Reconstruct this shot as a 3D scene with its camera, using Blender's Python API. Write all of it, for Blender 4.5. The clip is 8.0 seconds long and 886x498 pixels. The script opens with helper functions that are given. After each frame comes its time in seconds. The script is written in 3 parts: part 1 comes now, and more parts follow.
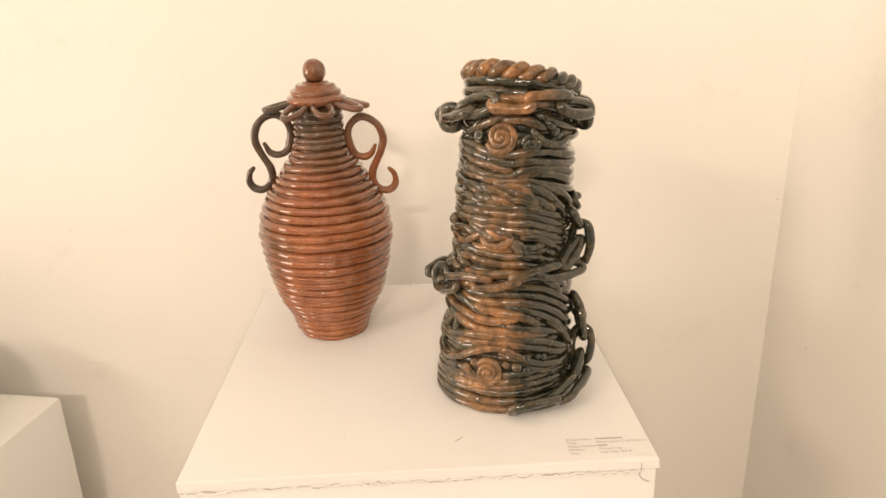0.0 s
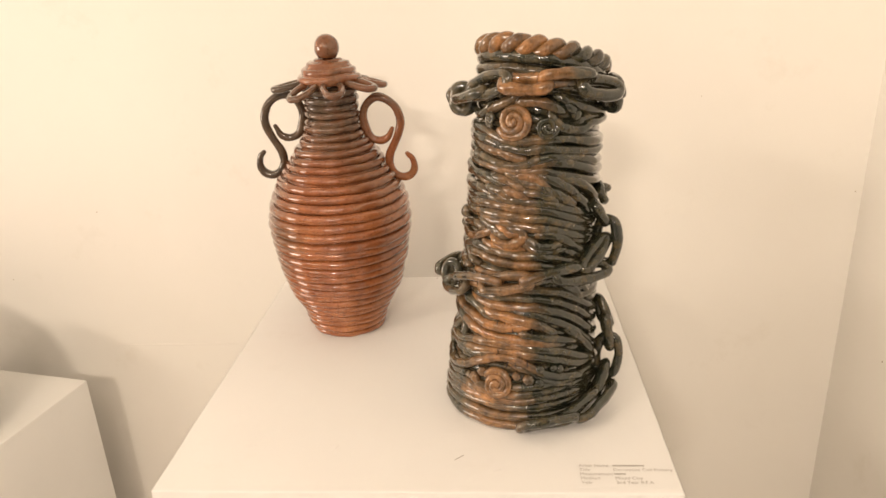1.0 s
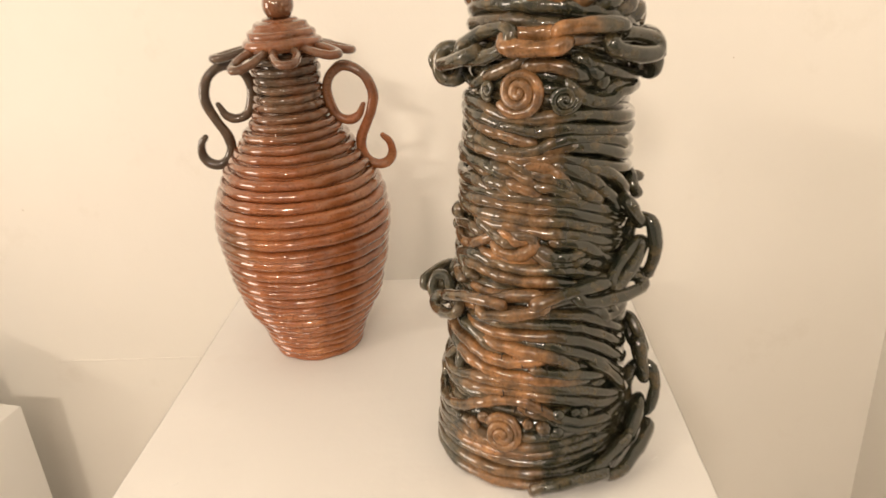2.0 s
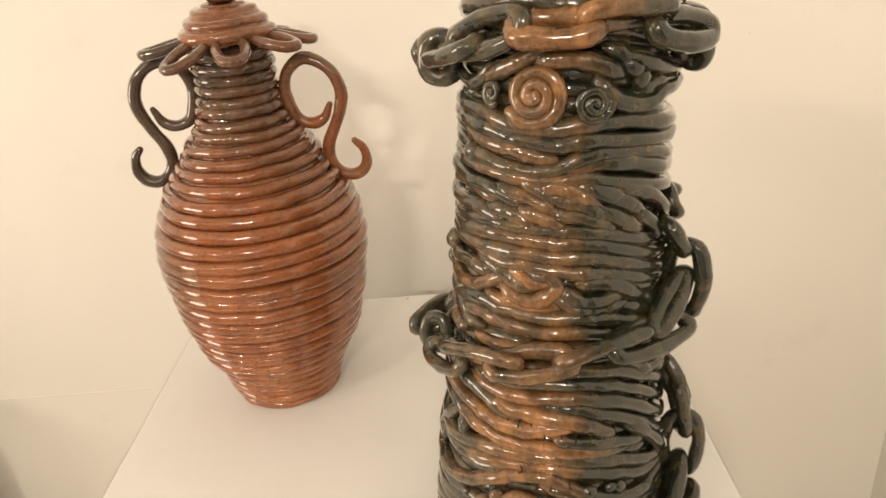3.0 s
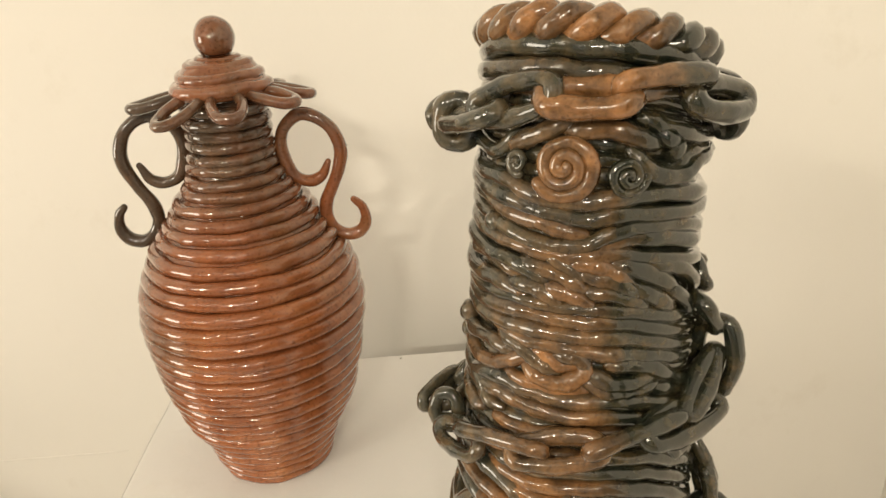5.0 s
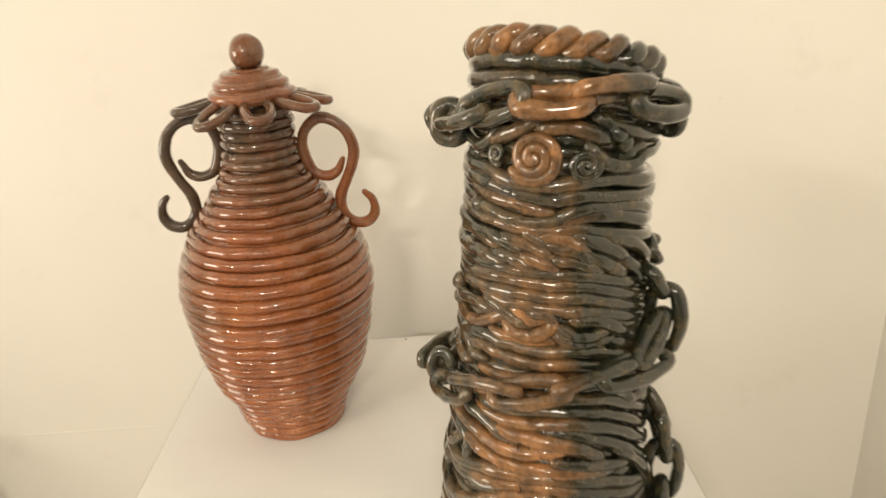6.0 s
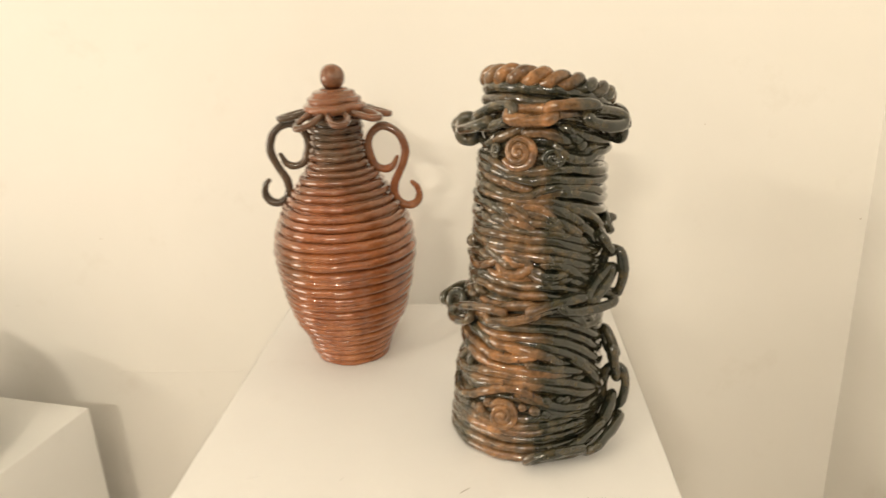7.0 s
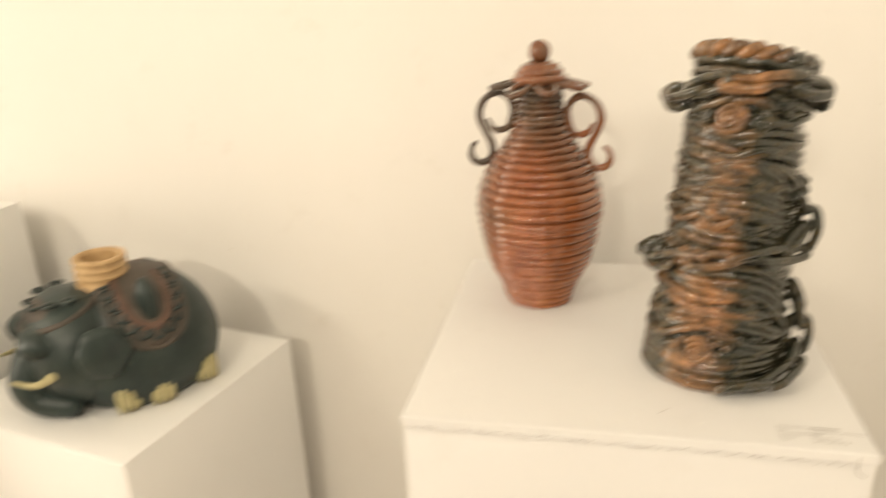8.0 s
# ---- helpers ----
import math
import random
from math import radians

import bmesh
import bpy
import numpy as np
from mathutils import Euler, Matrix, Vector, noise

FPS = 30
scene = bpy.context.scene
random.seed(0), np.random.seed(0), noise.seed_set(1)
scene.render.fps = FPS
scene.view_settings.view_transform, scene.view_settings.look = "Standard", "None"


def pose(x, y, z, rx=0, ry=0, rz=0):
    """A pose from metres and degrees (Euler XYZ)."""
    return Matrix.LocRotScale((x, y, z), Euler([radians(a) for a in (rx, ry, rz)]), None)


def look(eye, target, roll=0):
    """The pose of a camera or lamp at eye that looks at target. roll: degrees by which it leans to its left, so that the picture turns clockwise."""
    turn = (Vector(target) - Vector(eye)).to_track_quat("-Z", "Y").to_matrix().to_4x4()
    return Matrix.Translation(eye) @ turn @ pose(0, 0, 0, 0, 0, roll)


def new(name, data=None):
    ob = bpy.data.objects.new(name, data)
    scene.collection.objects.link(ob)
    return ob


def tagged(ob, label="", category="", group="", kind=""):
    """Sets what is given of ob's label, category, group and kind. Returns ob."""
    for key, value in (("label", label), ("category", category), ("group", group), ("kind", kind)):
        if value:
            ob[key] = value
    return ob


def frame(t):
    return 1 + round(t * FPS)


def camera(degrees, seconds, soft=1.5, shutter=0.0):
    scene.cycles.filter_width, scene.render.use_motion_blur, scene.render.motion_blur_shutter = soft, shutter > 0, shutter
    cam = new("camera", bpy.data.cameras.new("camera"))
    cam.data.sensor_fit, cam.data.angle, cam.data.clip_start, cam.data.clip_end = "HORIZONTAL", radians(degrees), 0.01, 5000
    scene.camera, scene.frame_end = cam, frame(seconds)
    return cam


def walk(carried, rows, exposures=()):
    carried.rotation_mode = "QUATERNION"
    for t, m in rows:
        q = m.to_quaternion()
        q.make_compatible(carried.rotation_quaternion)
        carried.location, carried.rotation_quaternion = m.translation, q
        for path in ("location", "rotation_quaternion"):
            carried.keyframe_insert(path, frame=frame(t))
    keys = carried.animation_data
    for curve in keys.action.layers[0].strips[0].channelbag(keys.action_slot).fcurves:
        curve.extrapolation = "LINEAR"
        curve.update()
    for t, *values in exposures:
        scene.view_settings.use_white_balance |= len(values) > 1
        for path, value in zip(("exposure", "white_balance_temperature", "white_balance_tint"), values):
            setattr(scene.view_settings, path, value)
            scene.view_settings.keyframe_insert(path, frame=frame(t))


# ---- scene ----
cam = camera(63.3, 8.0, 1.5, 0.6)
PATH = [
    (0, (0.235, -0.571, 1.427), (0.308, 1.31, 0.753), -1.6),
    (0.5, (0.255, -0.542, 1.418), (0.258, 1.337, 0.734), -1.7),
    (1, (0.304, -0.494, 1.415), (0.165, 1.366, 0.693), -2.6),
    (1.2, (0.299, -0.478, 1.409), (0.185, 1.383, 0.688), -2.3),
    (2.3, (0.295, -0.284, 1.381), (0.186, 1.531, 0.548), -4.2),
    (2.5, (0.292, -0.261, 1.383), (0.195, 1.546, 0.531), -4.5),
    (3, (0.278, -0.22, 1.378), (0.244, 1.586, 0.52), -4.9),
    (3.5, (0.266, -0.193, 1.375), (0.28, 1.619, 0.527), -4.6),
    (3.8, (0.26, -0.189, 1.386), (0.303, 1.662, 0.632), -4.1),
    (4, (0.258, -0.187, 1.391), (0.32, 1.671, 0.653), -3.8),
    (4.2, (0.258, -0.186, 1.391), (0.345, 1.685, 0.695), -3.7),
    (4.5, (0.257, -0.185, 1.39), (0.333, 1.667, 0.638), -3.6),
    (4.7, (0.254, -0.184, 1.387), (0.318, 1.66, 0.616), -3.5),
    (5.8, (0.256, -0.233, 1.391), (0.296, 1.617, 0.632), -3.9),
    (6, (0.261, -0.27, 1.398), (0.288, 1.588, 0.658), -3.6),
    (6.5, (0.277, -0.378, 1.408), (0.255, 1.493, 0.703), -2.3),
    (7, (0.301, -0.49, 1.421), (0.157, 1.391, 0.758), -2.6),
    (7.5, (0.291, -0.555, 1.425), (0.02, 1.319, 0.781), -2.9),
    (7.6, (0.277, -0.572, 1.423), (-0.018, 1.298, 0.778), -2.4),
    (7.8, (0.242, -0.589, 1.431), (-0.089, 1.265, 0.757), -2.3),
    (7.9, (0.225, -0.604, 1.421), (-0.155, 1.243, 0.756), -2.5),
    (8, (0.197, -0.624, 1.425), (-0.221, 1.207, 0.736), -2.7),
]
walk(cam, [(t, look(eye, target, roll)) for t, eye, target, roll in PATH], exposures=((0.0, -0.19, 6480, 11.5), (3.0, -0.29, 6400, 7.5), (4.5, -0.34, 6230, 2.5), (6.5, -0.27, 6210, 3.0), (8.0, -0.24, 6320, 4.5)))


# ---- light ----
world = bpy.data.worlds.new("room_air")
scene.world = world
world.use_nodes = True
world.node_tree.nodes["Background"].inputs["Color"].default_value = (1.0, 0.87, 0.70, 1)
world.node_tree.nodes["Background"].inputs["Strength"].default_value = 0.05


def lamp(name, at, to, size, watts, colour=(1.0, 0.83, 0.655)):
    data = bpy.data.lights.new(name, "AREA")
    data.shape, data.size, data.energy, data.color = "DISK", size, watts, colour
    ob = new(name, data)
    ob.matrix_world = look(at, to)
    return ob


AIM = (0.2, 0.3, 1.1)
# two short tracks of small bright ceiling spots, plus three single ones added as fill
for lx, ly, w in ((-0.47, -2.80, 12.5), (-0.33, -2.80, 12.5), (-0.19, -2.80, 12.5), (0.45, -2.70, 8), (-1.75, -1.95, 9), (-1.95, -1.75, 9), (-2.15, -1.60, 9), (-0.55, -0.75, 2), (0.50, -1.60, 4)):
    lamp("ceiling_spot", (lx, ly, 2.58), AIM, 0.10, w)
# added fill panels in assumed, unseen windows: two casements each behind the viewer, one wide one in the far west wall
for wx in (-1.72, -1.18, -0.02, 0.52):
    fill_panel = lamp("window_light", (wx, -3.44, 1.35), (wx, 0.0, 1.35), 1.0, 2.0, (1.0, 0.832, 0.67))
    fill_panel.data.shape, fill_panel.data.size, fill_panel.data.size_y = "RECTANGLE", 0.44, 1.45
fill_panel = lamp("window_light", (-4.06, -1.0, 1.50), (0.8, -1.0, 1.50), 1.0, 108, (1.0, 0.832, 0.67))
fill_panel.data.shape, fill_panel.data.size, fill_panel.data.size_y = "RECTANGLE", 1.5, 1.5


# ---- materials ----
def nodes_of(name):
    m = bpy.data.materials.new(name)
    m.use_nodes = True
    t = m.node_tree
    return m, t, t.nodes["Principled BSDF"]


def noise_node(t, scale, detail=4, rough=0.55, vec=None):
    n = t.nodes.new("ShaderNodeTexNoise")
    n.inputs["Scale"].default_value, n.inputs["Detail"].default_value, n.inputs["Roughness"].default_value = scale, detail, rough
    if vec is not None:
        t.links.new(vec, n.inputs["Vector"])
    return n.outputs["Fac"]


def ramp(t, fac, stops):
    r = t.nodes.new("ShaderNodeValToRGB")
    els = r.color_ramp.elements
    while len(els) < len(stops):
        els.new(0.5)
    for e, (p, c) in zip(els, stops):
        e.position, e.color = p, (*c, 1)
    t.links.new(fac, r.inputs["Fac"])
    return r.outputs["Color"]


def mix(t, fac, a, b, mode="MIX"):
    n = t.nodes.new("ShaderNodeMix")
    n.data_type, n.blend_type = "RGBA", mode
    for sock, v in ((n.inputs[0], fac), (n.inputs[6], a), (n.inputs[7], b)):
        if isinstance(v, (int, float)):
            sock.default_value = v
        elif isinstance(v, tuple):
            sock.default_value = (*v, 1)
        else:
            t.links.new(v, sock)
    return n.outputs[2]


def maths(t, op, a, b=0.0, c=0.0):
    n = t.nodes.new("ShaderNodeMath")
    n.operation = op
    for sock, v in zip(n.inputs, (a, b, c)):
        if isinstance(v, (int, float)):
            sock.default_value = v
        else:
            t.links.new(v, sock)
    return n.outputs[0]


def bump(t, p, height, strength, distance):
    b = t.nodes.new("ShaderNodeBump")
    b.inputs["Strength"].default_value, b.inputs["Distance"].default_value = strength, distance
    t.links.new(height, b.inputs["Height"])
    t.links.new(b.outputs["Normal"], p.inputs["Normal"])


def coords(t):
    n = t.nodes.new("ShaderNodeTexCoord")
    sep = t.nodes.new("ShaderNodeSeparateXYZ")
    t.links.new(n.outputs["Object"], sep.inputs[0])
    return n.outputs["Object"], sep.outputs


def plaster(name, a, b, rough=0.65, stain=0.5):
    """Painted plaster with roller grain, faint patches and scuffs."""
    m, t, p = nodes_of(name)
    vec, _ = coords(t)
    big = noise_node(t, 1.7, 5, 0.6, vec)
    small = noise_node(t, 240, 3, 0.5, vec)
    blot = noise_node(t, 9, 6, 0.7, vec)
    col = ramp(t, big, [(0.3, a), (0.72, b)])
    dirt = ramp(t, blot, [(0.60, (1, 1, 1)), (0.80, (1 - 0.14 * stain, 1 - 0.16 * stain, 1 - 0.2 * stain))])
    t.links.new(mix(t, 1.0, col, dirt, "MULTIPLY"), p.inputs["Base Color"])
    p.inputs["Roughness"].default_value = rough
    p.inputs["Specular IOR Level"].default_value = 0.35
    wave = noise_node(t, 14, 3, 0.5, vec)
    h = maths(t, "ADD", maths(t, "MULTIPLY", small, 0.25), wave)
    bump(t, p, h, 0.25, 0.0016)
    return m


def finish(t, p, vec, col, rough=0.16, coat=0.6, pit=0.3):
    speck = noise_node(t, 420, 2, 0.5, vec)
    dark = ramp(t, speck, [(0.28, (0.62, 0.58, 0.54)), (0.45, (1, 1, 1))])
    t.links.new(mix(t, 1.0, col, dark, "MULTIPLY"), p.inputs["Base Color"])
    r = noise_node(t, 70, 4, 0.6, vec)
    rr = t.nodes.new("ShaderNodeMapRange")
    rr.inputs["To Min"].default_value, rr.inputs["To Max"].default_value = rough * 0.5, rough * 1.7
    t.links.new(r, rr.inputs["Value"])
    t.links.new(rr.outputs[0], p.inputs["Roughness"])
    p.inputs["Specular IOR Level"].default_value = 0.3
    p.inputs["Coat Weight"].default_value = coat
    p.inputs["Coat IOR"].default_value = 1.5
    p.inputs["Coat Roughness"].default_value = 0.045
    lump = noise_node(t, 110, 3, 0.55, vec)
    fine = noise_node(t, 300, 3, 0.5, vec)
    bump(t, p, maths(t, "ADD", lump, maths(t, "MULTIPLY", fine, 0.5)), pit, 0.0016)


def jar_glaze(name, dark_side):
    """Rust-red glaze that greys towards the neck and where the flame caught one side."""
    m, t, p = nodes_of(name)
    vec, xyz = coords(t)
    n1 = noise_node(t, 14, 5, 0.6, vec)
    n2 = noise_node(t, 60, 4, 0.6, vec)
    f = maths(t, "ADD", maths(t, "MULTIPLY", n1, 0.6), maths(t, "MULTIPLY", n2, 0.4))
    red = ramp(t, f, [(0.30, (0.15, 0.046, 0.018)), (0.50, (0.275, 0.092, 0.033)), (0.70, (0.40, 0.156, 0.058))])
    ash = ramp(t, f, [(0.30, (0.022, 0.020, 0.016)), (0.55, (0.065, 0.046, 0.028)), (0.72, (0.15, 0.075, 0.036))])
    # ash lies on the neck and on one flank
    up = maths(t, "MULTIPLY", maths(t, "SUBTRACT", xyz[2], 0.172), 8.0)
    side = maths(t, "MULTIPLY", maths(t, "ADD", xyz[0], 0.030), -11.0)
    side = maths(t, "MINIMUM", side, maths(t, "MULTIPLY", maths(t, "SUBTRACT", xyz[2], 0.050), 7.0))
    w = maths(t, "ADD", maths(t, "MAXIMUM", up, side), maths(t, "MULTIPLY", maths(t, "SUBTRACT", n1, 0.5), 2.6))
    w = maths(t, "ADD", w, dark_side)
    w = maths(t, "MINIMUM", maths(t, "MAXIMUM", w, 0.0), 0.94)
    finish(t, p, vec, mix(t, w, red, ash), 0.13, 1.0, 0.25)
    return m


def tower_glaze(name, bias):
    """Olive-black glaze broken by a burnt-orange run down the front."""
    m, t, p = nodes_of(name)
    vec, xyz = coords(t)
    n1 = noise_node(t, 22, 4, 0.55, vec)
    n2 = noise_node(t, 85, 5, 0.6, vec)
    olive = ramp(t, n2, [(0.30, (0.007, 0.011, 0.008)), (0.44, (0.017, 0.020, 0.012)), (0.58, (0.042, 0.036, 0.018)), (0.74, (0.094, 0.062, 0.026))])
    rust = ramp(t, n2, [(0.28, (0.085, 0.044, 0.018)), (0.46, (0.19, 0.092, 0.034)), (0.60, (0.30, 0.142, 0.052)), (0.76, (0.44, 0.22, 0.092))])
    ash = ramp(t, n2, [(0.30, (0.020, 0.026, 0.022)), (0.46, (0.058, 0.054, 0.036)), (0.62, (0.11, 0.085, 0.048)), (0.76, (0.18, 0.118, 0.064))])
    flank = t.nodes.new("ShaderNodeMapRange")
    for key, v in (("From Min", 0.015), ("From Max", -0.055), ("To Min", 0.0), ("To Max", 0.85)):
        flank.inputs[key].default_value = v
    t.links.new(maths(t, "ADD", xyz[0], maths(t, "MULTIPLY", maths(t, "SUBTRACT", n1, 0.5), 0.08)), flank.inputs["Value"])
    olive = mix(t, flank.outputs[0], olive, ash)
    # distance from the run's middle, which drifts with height
    mid = maths(t, "ADD", maths(t, "MULTIPLY", xyz[2], 0.09), -0.030)
    off = maths(t, "ABSOLUTE", maths(t, "SUBTRACT", xyz[0], mid))
    w = maths(t, "SUBTRACT", 0.95, maths(t, "DIVIDE", off, 0.034))
    back = maths(t, "MULTIPLY", maths(t, "SUBTRACT", 0.02, xyz[1]), 6.0)
    w = maths(t, "MAXIMUM", maths(t, "MINIMUM", w, back), -0.6)
    w = maths(t, "ADD", w, maths(t, "MULTIPLY", maths(t, "SUBTRACT", n1, 0.5), 1.1))
    own = t.nodes.new("ShaderNodeObjectInfo").outputs["Random"]
    w = maths(t, "ADD", w, maths(t, "MULTIPLY", maths(t, "SUBTRACT", own, 0.5), 0.55))
    w = maths(t, "MINIMUM", maths(t, "MAXIMUM", maths(t, "ADD", w, bias), 0.0), 1.0)
    finish(t, p, vec, mix(t, w, olive, rust), 0.13, 1.0, 0.35)
    return m


def simple(name, stops, scale, rough, spec=0.5, relief=0.2):
    m, t, p = nodes_of(name)
    vec, _ = coords(t)
    f = noise_node(t, scale, 5, 0.6, vec)
    t.links.new(ramp(t, f, stops), p.inputs["Base Color"])
    p.inputs["Roughness"].default_value = rough
    p.inputs["Specular IOR Level"].default_value = spec
    bump(t, p, noise_node(t, scale * 7, 3, 0.5, vec), relief, 0.0015)
    return m


WALL = plaster("wall_paint", (0.80, 0.78, 0.73), (0.84, 0.82, 0.78))
PLINTH = plaster("plinth_paint", (0.77, 0.765, 0.75), (0.81, 0.805, 0.79), 0.55, 0.35)
PLINTH2 = plaster("plinth_paint_worn", (0.80, 0.80, 0.78), (0.85, 0.85, 0.83), 0.55, 0.5)
FILLER = simple("filler", [(0.35, (0.55, 0.53, 0.48)), (0.6, (0.80, 0.78, 0.74))], 90, 0.9, 0.2, 0.8)
CRACK = simple("crack_dark", [(0.3, (0.26, 0.24, 0.21)), (0.7, (0.46, 0.43, 0.39))], 90, 0.95, 0.1, 0.3)
CRACK_DARK = simple("crack_black", [(0.3, (0.010, 0.008, 0.006)), (0.7, (0.03, 0.022, 0.016))], 90, 0.8, 0.2, 0.2)
FLOOR = simple("floor_stone", [(0.3, (0.50, 0.42, 0.34)), (0.7, (0.60, 0.51, 0.42))], 6, 0.45, 0.5, 0.1)
CEIL = plaster("ceiling_paint", (0.66, 0.65, 0.62), (0.72, 0.71, 0.68))
# wall colour darkened so the unseen room reads dim in the glaze
WALL_FAR_DIM = plaster("far_wall_dimmed", (0.40, 0.385, 0.36), (0.45, 0.435, 0.41))
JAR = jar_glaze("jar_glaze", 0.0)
JAR_ASH = jar_glaze("jar_glaze_ash", 1.4)
JAR_RED = jar_glaze("jar_glaze_red", -0.75)
JAR_BROWN = jar_glaze("jar_glaze_brown", -0.25)
TOWER = tower_glaze("tower_glaze", 0.0)
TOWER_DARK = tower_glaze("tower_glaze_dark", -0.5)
TOWER_RUST = tower_glaze("tower_glaze_rust", 0.55)
TOWER_MID = tower_glaze("tower_glaze_mid", 0.1)
POT = simple("pot_slip", [(0.3, (0.012, 0.022, 0.021)), (0.55, (0.024, 0.038, 0.035)), (0.75, (0.045, 0.060, 0.052))], 18, 0.42, 0.45, 0.3)
POT_CLOTH = simple("pot_cloth_slip", [(0.3, (0.05, 0.044, 0.036)), (0.6, (0.085, 0.070, 0.056)), (0.8, (0.125, 0.10, 0.08))], 30, 0.55, 0.4, 0.4)
POT_BAND = simple("pot_band_slip", [(0.3, (0.085, 0.050, 0.036)), (0.6, (0.14, 0.085, 0.062)), (0.8, (0.19, 0.12, 0.09))], 40, 0.6, 0.35, 0.4)
POT_TAN = simple("pot_tan_clay", [(0.3, (0.42, 0.27, 0.12)), (0.7, (0.60, 0.42, 0.22))], 30, 0.5, 0.4, 0.3)
POT_CREAM = simple("pot_cream_slip", [(0.3, (0.38, 0.33, 0.16)), (0.7, (0.58, 0.53, 0.30))], 60, 0.5, 0.4, 0.3)
INK = simple("label_ink", [(0.3, (0.36, 0.34, 0.31)), (0.7, (0.50, 0.48, 0.45))], 300, 0.7, 0.2, 0.0)
SPOT = simple("wall_speck", [(0.3, (0.34, 0.28, 0.21)), (0.7, (0.50, 0.43, 0.35))], 200, 0.9, 0.1, 0.2)


# ---- mesh helpers ----
def part(name, mesh, material, parent=None, label="", smooth=True):
    ob = new(name, mesh)
    mesh.materials.append(material)
    if smooth:
        mesh.polygons.foreach_set("use_smooth", [True] * len(mesh.polygons))
    if parent is not None:
        ob.parent = parent
    if label:
        ob["label"] = label
    return ob


def thing(name, at, label, category, group=""):
    ob = new(name)
    ob.empty_display_size = 0.05
    ob.location = at
    return tagged(ob, label, category, group)


def mesh_from(name, verts, faces):
    me = bpy.data.meshes.new(name)
    me.from_pydata([tuple(v) for v in verts], [], faces)
    me.update()
    return me


def tube(name, pts, radius, sides=10, closed=False, flat=1.0, lead=None):
    """A round bar along pts; radius is a number or a function of 0..1; open ends are rounded off."""
    pts = [Vector(p) for p in pts]
    rad = radius if callable(radius) else (lambda u: radius)
    n = len(pts)
    seq = []
    if closed:
        seq = [(pts[i], rad(i / n)) for i in range(n)]
    else:
        r0, r1 = rad(0.0), rad(1.0)
        d0, d1 = (pts[0] - pts[1]).normalized(), (pts[-1] - pts[-2]).normalized()
        seq = [(pts[0] + d0 * r0 * k, r0 * q) for k, q in ((0.95, 0.25), (0.75, 0.66), (0.4, 0.92))]
        seq += [(pts[i], rad(i / (n - 1))) for i in range(n)]
        seq += [(pts[-1] + d1 * r1 * k, r1 * q) for k, q in ((0.4, 0.92), (0.75, 0.66), (0.95, 0.25))]
    m = len(seq)
    verts, faces = [], []
    up = Vector(lead) if lead else Vector((0, 0, 1))
    for i, (p, r) in enumerate(seq):
        a = seq[(i - 1) % m][0] if (closed or i > 0) else p
        b = seq[(i + 1) % m][0] if (closed or i < m - 1) else p
        t = (b - a).normalized()
        side = t.cross(up)
        if side.length < 0.2:
            side = t.cross(Vector((0.3, 1, 0.1)))
        side.normalize()
        if not lead and not closed:
            up = side.cross(t).normalized()
        vv = side.cross(t).normalized()
        for k in range(sides):
            c, s = math.cos(2 * math.pi * k / sides), math.sin(2 * math.pi * k / sides)
            verts.append(p + side * (r * c) + vv * (r * s * flat))
    rings = m if closed else m - 1
    for i in range(rings):
        j = (i + 1) % m
        for k in range(sides):
            l = (k + 1) % sides
            faces.append((i * sides + k, i * sides + l, j * sides + l, j * sides + k))
    if not closed:
        faces.append(tuple(reversed(range(sides))))
        faces.append(tuple(range((m - 1) * sides, m * sides)))
    return mesh_from(name, verts, faces)


def spline(ctrl, step=6):
    """Catmull-Rom through control tuples of any length."""
    c = [np.array(p, float) for p in ctrl]
    c = [2 * c[0] - c[1]] + c + [2 * c[-1] - c[-2]]
    out = []
    for i in range(1, len(c) - 2):
        p0, p1, p2, p3 = c[i - 1:i + 3]
        for k in range(step):
            u = k / step
            out.append(0.5 * (2 * p1 + (p2 - p0) * u + (2 * p0 - 5 * p1 + 4 * p2 - p3) * u * u + (3 * p1 - p0 - 3 * p2 + p3) * u ** 3))
    out.append(c[-2])
    return out


def box_mesh(name, x0, y0, z0, x1, y1, z1, bevel=0.0, cuts=0, rough=0.0, seed=0):
    """A block with softened, slightly uneven edges."""
    bm = bmesh.new()
    bmesh.ops.create_cube(bm, size=1)
    bmesh.ops.transform(bm, matrix=Matrix.Translation(((x0 + x1) / 2, (y0 + y1) / 2, (z0 + z1) / 2)) @ Matrix.Diagonal((x1 - x0, y1 - y0, z1 - z0, 1)), verts=bm.verts)
    if cuts:
        bmesh.ops.subdivide_edges(bm, edges=bm.edges, cuts=cuts, use_grid_fill=True)
    if bevel:
        sharp = [e for e in bm.edges if len(e.link_faces) == 2 and e.calc_face_angle() > 0.5]
        bmesh.ops.bevel(bm, geom=sharp, offset=bevel, segments=3, affect="EDGES", profile=0.5)
    if rough:
        for v in bm.verts:
            v.co += noise.noise_vector(v.co * 23 + Vector((seed, 0, 0))) * rough + noise.noise_vector(v.co * 90 + Vector((seed, 0, 0))) * rough * 0.5
    me = bpy.data.meshes.new(name)
    bm.to_mesh(me)
    bm.free()
    return me


def structure(name, mesh, material, label):
    ob = part(name, mesh, material, None, "", False)
    return tagged(ob, label, name.split("_")[0], kind="structure")


